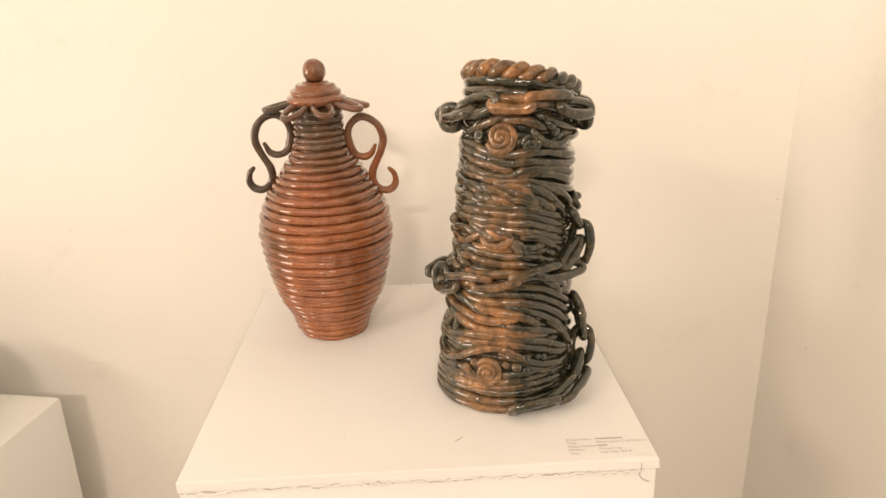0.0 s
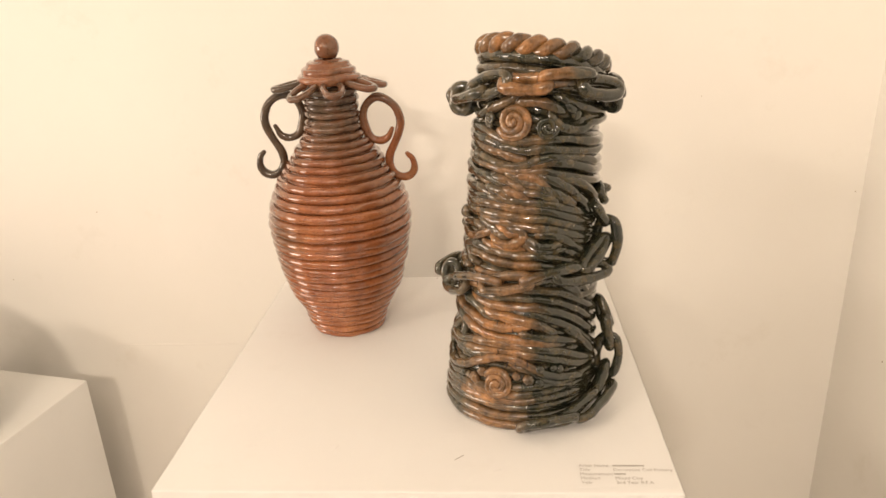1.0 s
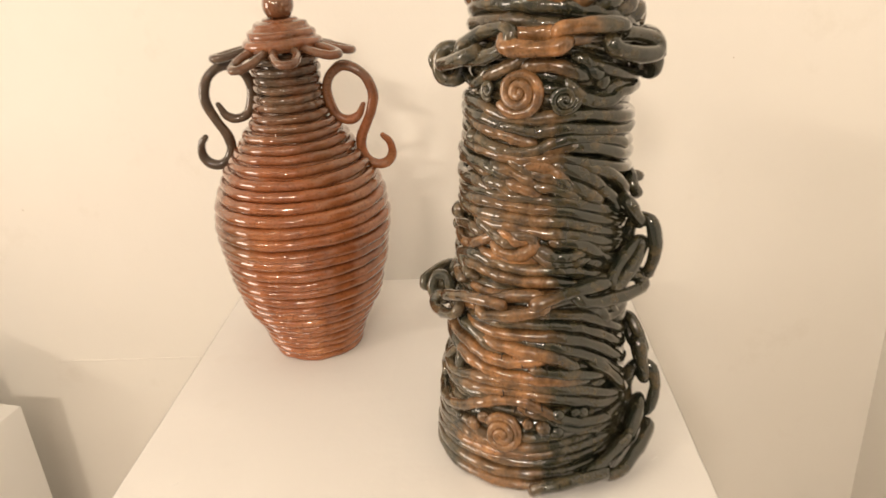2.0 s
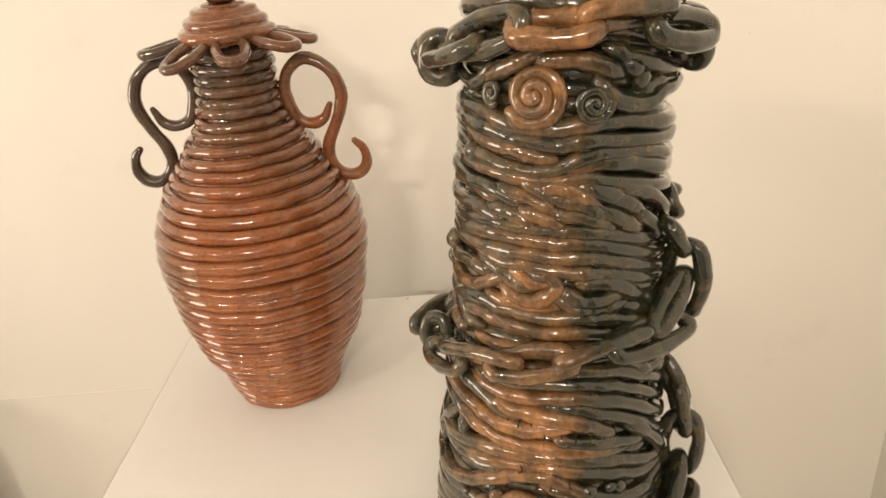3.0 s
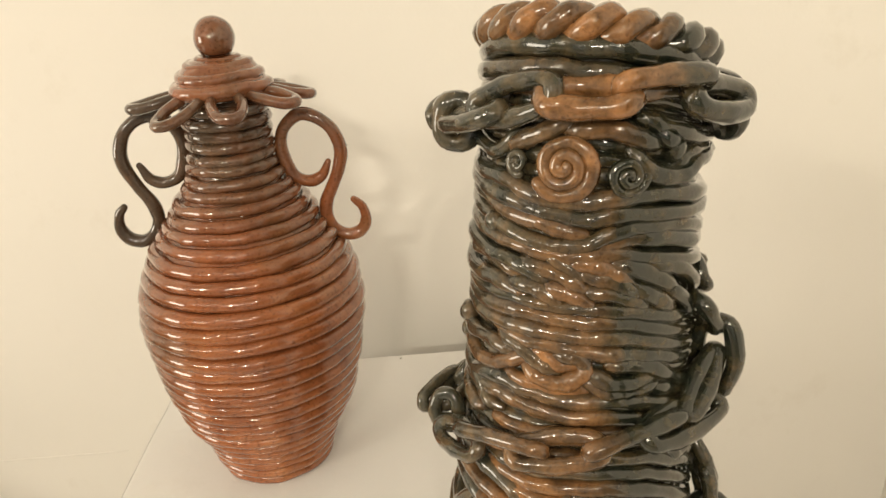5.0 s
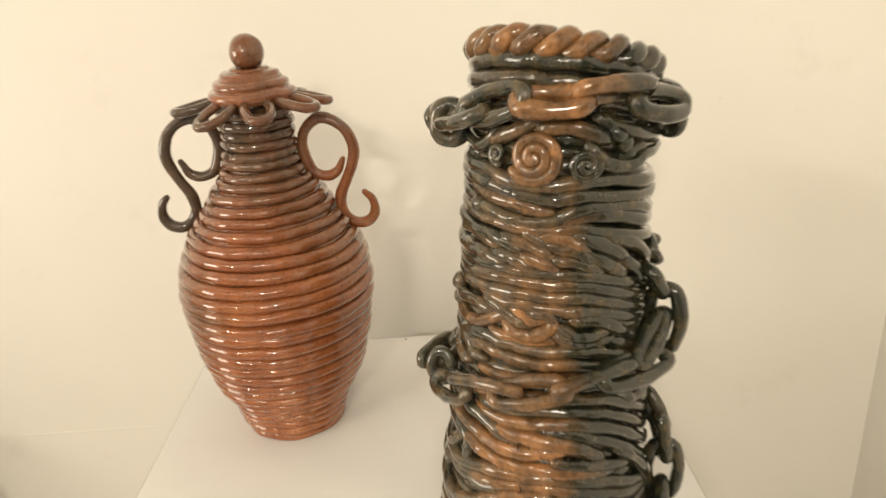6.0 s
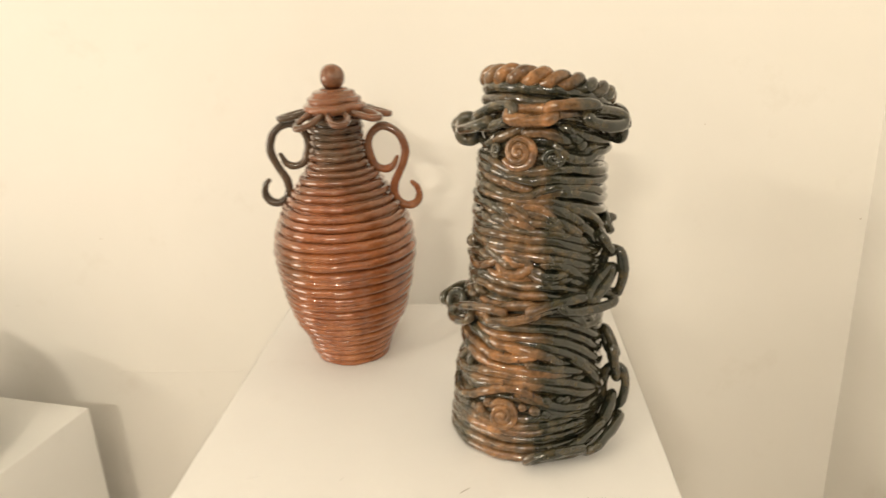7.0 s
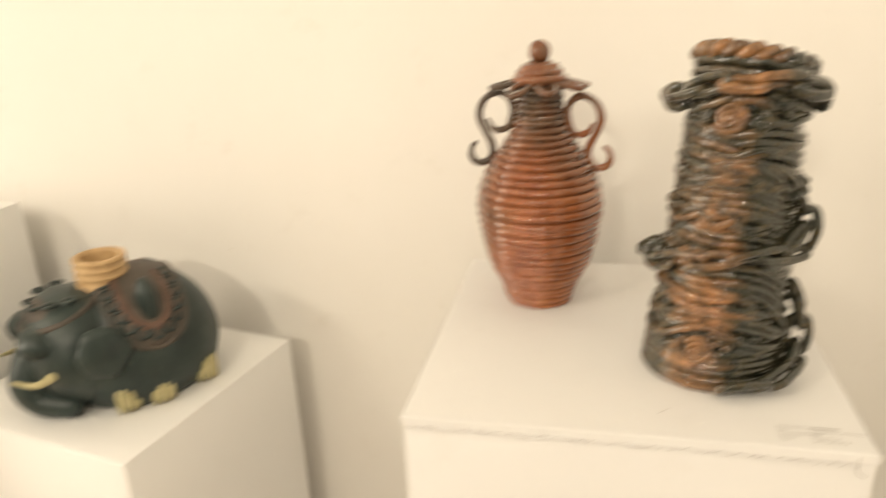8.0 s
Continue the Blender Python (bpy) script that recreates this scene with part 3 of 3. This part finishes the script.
strand([(19, 237), (40, 229), (69, 210), (109, 208)], 0.0050, -0.0030)
strand([(-14, 234), (0, 231), (13, 222)], 0.0048, -0.0028)
strand([(-121, 225), (-83, 222), (-56, 224), (-41, 220)], 0.0048, -0.0030)
strand([(-49, 226), (-34, 225), (-24, 219)], 0.0046, -0.0028)
strand([(-30, 227), (-18, 224), (-9, 219)], 0.0046, -0.0028)
strand([(-11, 226), (3, 223), (18, 215)], 0.0048, -0.0030)
strand([(9, 228), (23, 219), (35, 210)], 0.0050, -0.0028)
strand([(33, 221), (47, 209), (59, 198), (99, 196)], 0.0050, -0.0030)
strand([(-120, 217), (-82, 214), (-52, 218), (-27, 217), (-4, 216), (21, 211), (57, 197), (97, 195)], 0.0046)
strand([(-119, 211), (-81, 208), (-51, 211), (-29, 211), (-11, 210), (12, 207), (60, 189), (100, 187)], 0.0046)
strand([(-114, 204), (-76, 201), (-47, 203), (-29, 203), (-11, 202), (13, 199), (64, 179), (104, 177)], 0.0048)
strand([(-59, 199), (-40, 197), (-23, 196), (-3, 193), (19, 189), (57, 175), (97, 173)], 0.0048)
strand([(-132, 187), (-94, 184), (-62, 189), (-47, 188)], 0.0048, -0.0030)
strand([(-54, 197), (-40, 192), (-30, 186), (-22, 184)], 0.0048, -0.0024)
strand([(-105, 178), (-67, 175), (-47, 183), (-33, 193)], 0.0046, -0.0032, material=TOWER_RUST)
strand([(-38, 183), (-31, 178), (-20, 177), (-11, 182), (-9, 188)], 0.0048, -0.0024, material=TOWER_RUST)
strand([(-24, 192), (-13, 191), (-9, 185)], 0.0046, -0.0026)
strand([(-34, 193), (-22, 187), (-12, 188)], 0.0046, -0.0034, material=TOWER_RUST)
strand([(-7, 183), (3, 176), (14, 175), (24, 178)], 0.0050, -0.0028)
strand([(2, 186), (16, 185), (33, 175), (53, 163), (93, 161)], 0.0052, -0.0028)
strand([(-10, 180), (1, 172), (14, 170), (28, 171)], 0.0048, -0.0036)
strand([(26, 169), (52, 159), (92, 157)], 0.0048, -0.0034)
strand([(-3, 190), (16, 189), (49, 173), (89, 171)], 0.0044, -0.0042)
strand([(-132, 162), (-94, 159), (-58, 170), (-39, 169), (-22, 168), (-7, 167), (12, 165), (53, 151), (93, 149)], 0.0048)
strand([(-123, 161), (-85, 158), (-53, 162), (-33, 160), (-19, 158), (-5, 158), (18, 154), (66, 132), (106, 130)], 0.0048)
strand([(-50, 174), (-31, 173), (-10, 173)], 0.0046, -0.0042, material=TOWER_RUST)
strand([(-134, 149), (-96, 146), (-82, 145), (-69, 144)], 0.0044, -0.0030)
strand([(-109, 165), (-71, 162), (-64, 155), (-54, 152)], 0.0044, -0.0026)
strand([(-57, 145), (-38, 145), (-14, 148), (16, 144), (67, 121), (107, 119)], 0.0046, -0.0046)
strand([(-51, 132), (-27, 136), (3, 135), (30, 128), (77, 98), (117, 96)], 0.0046)
strand([(-58, 126), (-37, 126), (-14, 128), (9, 126), (34, 116), (77, 86), (117, 84)], 0.0044)
strand([(-56, 121), (-35, 118), (-14, 119), (10, 117), (34, 106), (77, 74), (117, 72)], 0.0050, material=TOWER_RUST)
strand([(-17, 114), (-2, 113), (16, 107), (38, 93), (77, 61), (117, 59)], 0.0046)
strand([(-110, 122), (-72, 119), (-49, 115), (-35, 109), (-26, 105)], 0.0054, -0.0030)
strand([(-44, 113), (-26, 110), (-9, 108), (7, 103), (20, 94)], 0.0056, -0.0024, material=TOWER_RUST)
strand([(-116, 110), (-78, 107), (-54, 104), (-38, 100), (-24, 99), (-9, 101), (4, 103)], 0.0052, -0.0028, material=TOWER_RUST)
strand([(-7, 96), (0, 93), (20, 88), (42, 80)], 0.0046, -0.0028)
strand([(-110, 100), (-72, 97), (-47, 92), (-31, 89), (-10, 88), (8, 85), (30, 80)], 0.0050, material=TOWER_RUST)
strand([(23, 141), (37, 132), (48, 122), (88, 120)], 0.0050, -0.0022)
strand([(28, 144), (47, 133), (65, 113), (105, 111)], 0.0046, -0.0030)
strand([(33, 94), (47, 81), (75, 51), (115, 49)], 0.0056, -0.0024)
strand([(-107, 77), (-69, 74), (-41, 82), (-18, 83), (5, 80), (31, 72), (65, 54), (105, 52)], 0.0048)
strand([(-106, 71), (-68, 68), (-41, 73), (-18, 77), (5, 73), (27, 65), (52, 54), (92, 52)], 0.0046)
strand([(-113, 49), (-75, 46), (-55, 52), (-36, 64), (-19, 71), (-5, 68), (8, 59), (24, 51), (43, 45), (69, 31), (109, 29)], 0.0048, -0.0028)
strand([(-116, 67), (-78, 64), (-85, 69), (-69, 91)], 0.0046, -0.0030)
strand([(-103, 100), (-65, 97), (-60, 88), (-62, 78)], 0.0046, -0.0030)
strand([(-57, 69), (-46, 68), (-33, 71)], 0.0044, -0.0030)
strand([(-12, 65), (3, 58), (18, 46), (35, 40), (72, 19), (112, 17)], 0.0046)
strand([(-112, 42), (-74, 39), (-50, 44), (-38, 40), (-28, 36)], 0.0044, -0.0042)
strand([(-128, 33), (-90, 30), (-58, 36), (-36, 35), (-12, 35), (13, 37), (36, 39), (60, 38), (100, 36)], 0.0044)
strand([(-128, 23), (-90, 20), (-51, 28), (-28, 29), (-1, 29), (24, 31), (58, 27), (98, 25)], 0.0046)
strand([(-12, 42), (8, 44), (31, 45), (57, 43), (97, 41)], 0.0046)
pellet(-52, 45, 0.0040)
pellet(-41, 46, 0.0062)
pellet(-34, 54, 0.0050)
pellet(-7, 55, 0.0046)
pellet(2, 51, 0.0060)
pellet(10, 48, 0.0052)
pellet(10, 61, 0.0052)
pellet(21, 60, 0.0040)
pellet(26, 58, 0.0044)
pellet(-62, 254, 0.0056)
pellet(-93, 190, 0.0075)
pellet(-94, 178, 0.0060)
spiral(-21, 45.5, 0.0172, 0.0033, 2.4, 1)
spiral(-24, 288, 0.0192, 0.0036, 2.4, -1)
spiral(3.5, 283, 0.0118, 0.0025, 2.0, 1, TOWER_DARK)
spiral(-47, 288, 0.0086, 0.0021, 1.8, 1, TOWER_DARK)

# collar coils and the twisted rope rim
ring(326, 0.0056, 0.6, 40, -0.0045)
ring(316, 0.0056, 0.6, 140, -0.0045)
ring(307, 0.0052, 0.6, 0, -0.0060)
for ply in range(2):
    pts = []
    for k in range(220):
        d = 360 * k / 220
        a = ply * math.pi + radians(d) * 11
        pts.append(on_tower(d, 335.5 + tip(d, 335) + 4.4 * math.sin(a), -0.0060 + 0.0044 * math.cos(a)))
    part("rope_strand", tube("rope_strand", pts, 0.0060, 10, True), TOWER_RUST, tower, "twisted rope rim strand")
# dry cracks across a few of the bent strands
for d, mm in ((-30, 101), (-25, 102), (-19, 101), (-12, 100), (-4, 98), (3, 96), (-14, 67), (-9, 68), (1, 67), (-22, 76)):
    rnd = random.Random(d * 7 + mm)
    pts = [on_tower(d + rnd.uniform(-1, 1), mm + k * 2.2, 0.0016 - 0.0009 * abs(k)) for k in (-1.6, -0.8, 0, 0.8, 1.6)]
    part("crack", tube("crack", pts, 0.00045, 5), CRACK_DARK, tower)
# chain round the collar
link_between((-93, 310, 0.012), (-93, 288, 0.010), 1.40, 0.020, 0.0054)
link_between((-96, 299, 0.025), (-122, 300, 0.010), 0.3, 0.016, 0.0048)
link_between((-95, 299, 0.013), (-51, 313, 0.003), 1.25, 0.016, 0.0054)
link_between((-78, 308, 0.003), (-23, 326, 0.003), 0.25, 0.019, 0.0050)
link_between((-40, 320, 0.003), (8, 320, 0.003), 1.0, 0.017, 0.0060, TOWER_RUST)
link_between((-9, 326, 0.003), (41, 323, 0.004), -0.95, 0.018, 0.0054, TOWER_RUST)
link_between((22, 318, 0.004), (66, 309, 0.014), 0.65, 0.018, 0.0058)
link_between((60, 308, 0.008), (72, 290, 0.006), 1.25, 0.016, 0.0052)
chain([(76, 308, 0.010), (120, 302, 0.005), (180, 296, 0.004), (225, 295, 0.005), (256, 298, 0.010)], 8, 0.042, 0.020, 0.0048, 0.3)
# chain round the waist, lifting away at one side
link_between((-96, 125, 0.024), (-124, 128, 0.008), 0.3, 0.013, 0.0040)
link_between((-94, 138, 0.010), (-92, 116, 0.008), 1.30, 0.017, 0.0044)
link_between((-95, 118, 0.010), (-54, 131, 0.002), 0.6, 0.017, 0.0046)
link_between((-74, 133, 0.003), (-21, 145, 0.002), -0.85, 0.017, 0.0046)
link_between((-44, 137, 0.002), (4, 149, 0.004), 0.85, 0.017, 0.0048)
link_between((-13, 145, 0.003), (40, 155, 0.003), -0.85, 0.018, 0.0050)
link_between((10, 152, 0.002), (70, 145, 0.010), 0.85, 0.018, 0.0050)
link_between((37, 149, 0.006), (69, 176, 0.011), 0.9, 0.0105, 0.0048)
link_between((66, 195, 0.013), (70, 142, 0.011), 1.30, 0.024, 0.0050)
link_between((52, 211, 0.001), (68, 184, 0.010), 0.9, 0.016, 0.0046)
chain([(80, 209, 0.001), (105, 206, 0.003), (150, 190, 0.003), (200, 160, 0.003), (240, 132, 0.005), (256, 126, 0.010)], 10, 0.040, 0.019, 0.0045, 0.35)
# chain that hangs down one side to the foot
link_between((86, 106, 0.000), (81, 73, 0.014), 0.5, 0.015, 0.0045)
link_between((81, 92, 0.009), (81, 49, 0.014), 0.15, 0.018, 0.0050)
link_between((81, 70, 0.014), (79, 21, 0.010), 1.40, 0.024, 0.0048)
link_between((80, 41, 0.009), (55, 18, 0.007), 0.4, 0.017, 0.0050)
link_between((79, 21, 0.011), (32, 12, 0.010), 1.15, 0.021, 0.0050)
link_between((60, 24, 0.005), (22, 14, 0.006), 0.7, 0.017, 0.0048)
link_between((38, 14, 0.009), (-6, 12, 0.007), 0.80, 0.021, 0.0048)


# thumbed, uneven clay
for piece in tower.children_recursive:
    for v in piece.data.vertices:
        v.co += noise.noise_vector(v.co * 95) * 0.0010 + noise.noise_vector(v.co * 260) * 0.0004
        v.co.z = max(v.co.z, 0.0)


# ---- elephant pot ----
pot = thing("elephant_pot", (-0.546, 0.291, 0.83), "dark slip-covered elephant-shaped clay pot with a tan neck", "pot")
pot.rotation_euler = (0, 0, radians(50))
pot.scale = (1.08, 1.14, 1.10)


def blob(name, c, size, seed=0, cut=None, rough=0.03, segs=40):
    bm = bmesh.new()
    bmesh.ops.create_uvsphere(bm, u_segments=segs, v_segments=segs * 2 // 3, radius=1)
    for v in bm.verts:
        v.co += v.co * noise.noise(v.co * 1.8 + Vector((seed, 0, 0))) * rough
        v.co = Vector((v.co.x * size[0], v.co.y * size[1], v.co.z * size[2])) + Vector(c)
        if cut is not None and v.co.z < cut:
            v.co.z = cut
    me = bpy.data.meshes.new(name)
    bm.to_mesh(me)
    bm.free()
    return me


def foot_y(x):
    """How far out the body's flank lies at the foot."""
    return 0.094 * math.sqrt(1 - ((x - 0.015) / 0.118) ** 2)


# x runs from the head (minus) to the tail (plus)
part("body", blob("body", (0.015, 0, 0.068), (0.118, 0.104, 0.114), 1, 0.0), POT, pot)
part("head", blob("head", (-0.068, 0, 0.088), (0.070, 0.086, 0.086), 2, 0.0), POT, pot)
part("trunk", tube("trunk", spline([(-0.112, 0.0, 0.090), (-0.136, -0.006, 0.054), (-0.128, -0.020, 0.028), (-0.098, -0.044, 0.019)], 6), lambda u: 0.034 - 0.017 * u, 14), POT, pot)
for sy in (-1, 1):
    part("ear", blob("ear", (-0.050, sy * 0.094, 0.104), (0.035, 0.012, 0.037), 3 + sy, None, 0.14, 24), POT, pot)
    for fx in (-0.032, 0.014, 0.086):
        part("leg", blob("leg", (fx, sy * (foot_y(fx) - 0.022), 0.026), (0.024, 0.024, 0.032), 5, 0.0, 0.04, 24), POT, pot)
neck = part("neck", lathe("neck", [(0.036, 0.168), (0.0362, 0.176), (0.0318, 0.1795), (0.0362, 0.184), (0.0362, 0.187), (0.0318, 0.1905), (0.0362, 0.195), (0.0362, 0.198), (0.0318, 0.2015), (0.0362, 0.206), (0.0355, 0.2105), (0.0290, 0.2110), (0.0275, 0.205), (0.0275, 0.172)], 40, 0.02), POT_TAN, pot, "ridged tan clay neck")
for sy in (-1, 1):
    part("brow", blob("brow", (-0.118, sy * 0.034, 0.118), (0.026, 0.030, 0.022), 6 + sy, None, 0.10, 20), POT, pot)
neck.location = (-0.014, 0.0, -0.004)
for sy in (-1, 1):
    part("tusk", tube("tusk", spline([(-0.108, sy * 0.062, 0.080), (-0.134, sy * 0.066, 0.074), (-0.160, sy * 0.048, 0.080)], 6), lambda u: 0.0075 * (1 - 0.75 * u), 10), POT_CREAM, pot, "cream clay tusk")


def on_pot(u, v, lift=0.0):
    """A place on the pot's back: u along it, v round over the side (0 is the top)."""
    x, a = u, v
    w = math.sqrt(max(0.02, 1 - ((x - 0.015) / 0.118) ** 2))
    return Vector((x, -(0.104 * w + lift) * math.sin(a), 0.068 + (0.114 * w + lift) * math.cos(a)))


cloth_v = []
cols, rws = 15, 33
for lift in (-0.004, 0.0022):
    for j in range(rws):
        v = -1.36 + 2.72 * j / (rws - 1)
        half = 0.056 * math.sqrt(max(0.03, 1 - (v / 1.40) ** 6))
        for i in range(cols):
            cloth_v.append(on_pot(0.020 + half * (2 * i / (cols - 1) - 1), v, lift + 0.0006 * noise.noise(Vector((i, j, 1)))))
n = cols * rws
cloth_f = [(n + j * cols + i, n + j * cols + i + 1, n + (j + 1) * cols + i + 1, n + (j + 1) * cols + i) for j in range(rws - 1) for i in range(cols - 1)]
edge = [i for i in range(cols)] + [j * cols + cols - 1 for j in range(1, rws)] + [(rws - 1) * cols + i for i in range(cols - 2, -1, -1)] + [j * cols for j in range(rws - 2, 0, -1)]
cloth_f += [(edge[k], edge[(k + 1) % len(edge)], n + edge[(k + 1) % len(edge)], n + edge[k]) for k in range(len(edge))]
part("saddle_cloth", mesh_from("saddle_cloth", cloth_v, cloth_f), POT_CLOTH, pot, "brown relief saddle cloth")
for sgn in (1, -1):
    part("cloth_inset", blob("cloth_inset", on_pot(0.020, sgn * 0.80, -0.004), (0.015, 0.020, 0.040), 4, None, 0.03, 20), POT, pot)
for sgn in (1, -1):
    lo = [(-0.028, 0.30), (-0.030, 0.75), (-0.018, 1.15), (0.020, 1.33), (0.058, 1.15), (0.070, 0.75), (0.066, 0.30)]
    for q, r, slip in ((1.06, 0.0034, POT_CLOTH), (0.60, 0.0085, POT_BAND)):
        pts = [on_pot(0.020 + (u - 0.020) * q, sgn * (0.30 + (v - 0.30) * (0.45 + 0.55 * q)), -0.0035 if slip is POT_BAND else 0.001) for u, v in lo]
        part("cloth_border", tube("cloth_border", spline(pts, 6), r, 10), slip, pot, "raised brown saddle-cloth band" if slip is POT_BAND else "")
    for k in range(13):
        w = k / 12
        ctrl = spline(lo, 10)
        c = ctrl[int(w * (len(ctrl) - 1))]
        u, v = 0.020 + (c[0] - 0.020) * 0.86, 0.30 + (c[1] - 0.30) * 0.86
        pts = [on_pot(u + 0.0075 * math.cos(a), sgn * (v + 0.075 * math.sin(a)), 0.002) for a in np.linspace(0, 5.2, 12)]
        part("cloth_curl", tube("cloth_curl", pts, 0.0026, 6), POT, pot)
    for fx in (-0.032, 0.014, 0.086):
        for k in range(4):
            a = -0.72 + 0.48 * k
            part("toenail", blob("toenail", (fx + 0.019 * math.sin(a), -sgn * (foot_y(fx) - 0.018 + 0.020 * math.cos(a)), 0.020 + 0.002 * math.cos(a)), (0.0046, 0.0060, 0.0205), k, 0.001, 0.08, 12), POT_CREAM, pot)
for q in np.linspace(-0.045, 0.075, 4):
    pts = [on_pot(q, v, 0.001) for v in np.linspace(-0.42, 0.42, 9)]
    if abs(q - 0.015) > 0.03:
        part("cloth_border", tube("cloth_border", pts, 0.0042, 8), POT_CLOTH, pot)
pts = [(-0.078 + 0.052 * math.cos(a), 0.058 * math.sin(a), 0.146 + 0.016 * math.cos(a)) for a in np.linspace(0, 6.283, 30)[:-1]]
part("head_band", tube("head_band", pts, 0.0050, 8, True), POT_CLOTH, pot, "brown relief band on the head")
part("head_cap", blob("head_cap", (-0.074, 0, 0.142), (0.050, 0.054, 0.027), 9, None, 0.06, 28), POT_CLOTH, pot)
for k in range(9):
    a = 2 * math.pi * k / 9
    pts = [(-0.076 + 0.036 * math.cos(a) + 0.008 * math.cos(b), 0.040 * math.sin(a) + 0.008 * math.sin(b), 0.163 - 0.004 * math.cos(a * 2)) for b in np.linspace(0, 5.4, 12)]
    part("head_curl", tube("head_curl", pts, 0.0026, 6), POT, pot)

# ---- specks and a faint seam on the wall ----
marks = thing("wall_specks", (0, 0, 0), "small dark specks and nail holes on the back wall", "speck")
for x, z, r, tall in ((0.8318, 1.090, 0.0009, 1.2), (-0.482, 0.972, 0.0011, 0.6), (-0.315, 1.085, 0.0009, 1.3), (0.60, 1.235, 0.0007, 1.0)):
    part("speck", speck(x, z, r, tall), SPOT, marks)
nick = part("speck", speck(0, 0, 0.0011, 2.0), SPOT, marks)
nick.matrix_local = Matrix.Translation((XW, 0.415, 0.882)) @ Matrix.Rotation(radians(-90), 4, "Z") @ Matrix.Translation((0, -YW, 0))
part("seam", tube("seam", [(-0.33 + 0.014 * k, YW - 0.0002, 0.849 + 0.0012 * noise.noise(Vector((k * 0.7, 2, 0)))) for k in range(16)], 0.0007, 6), WALL, marks, "faint plaster seam")
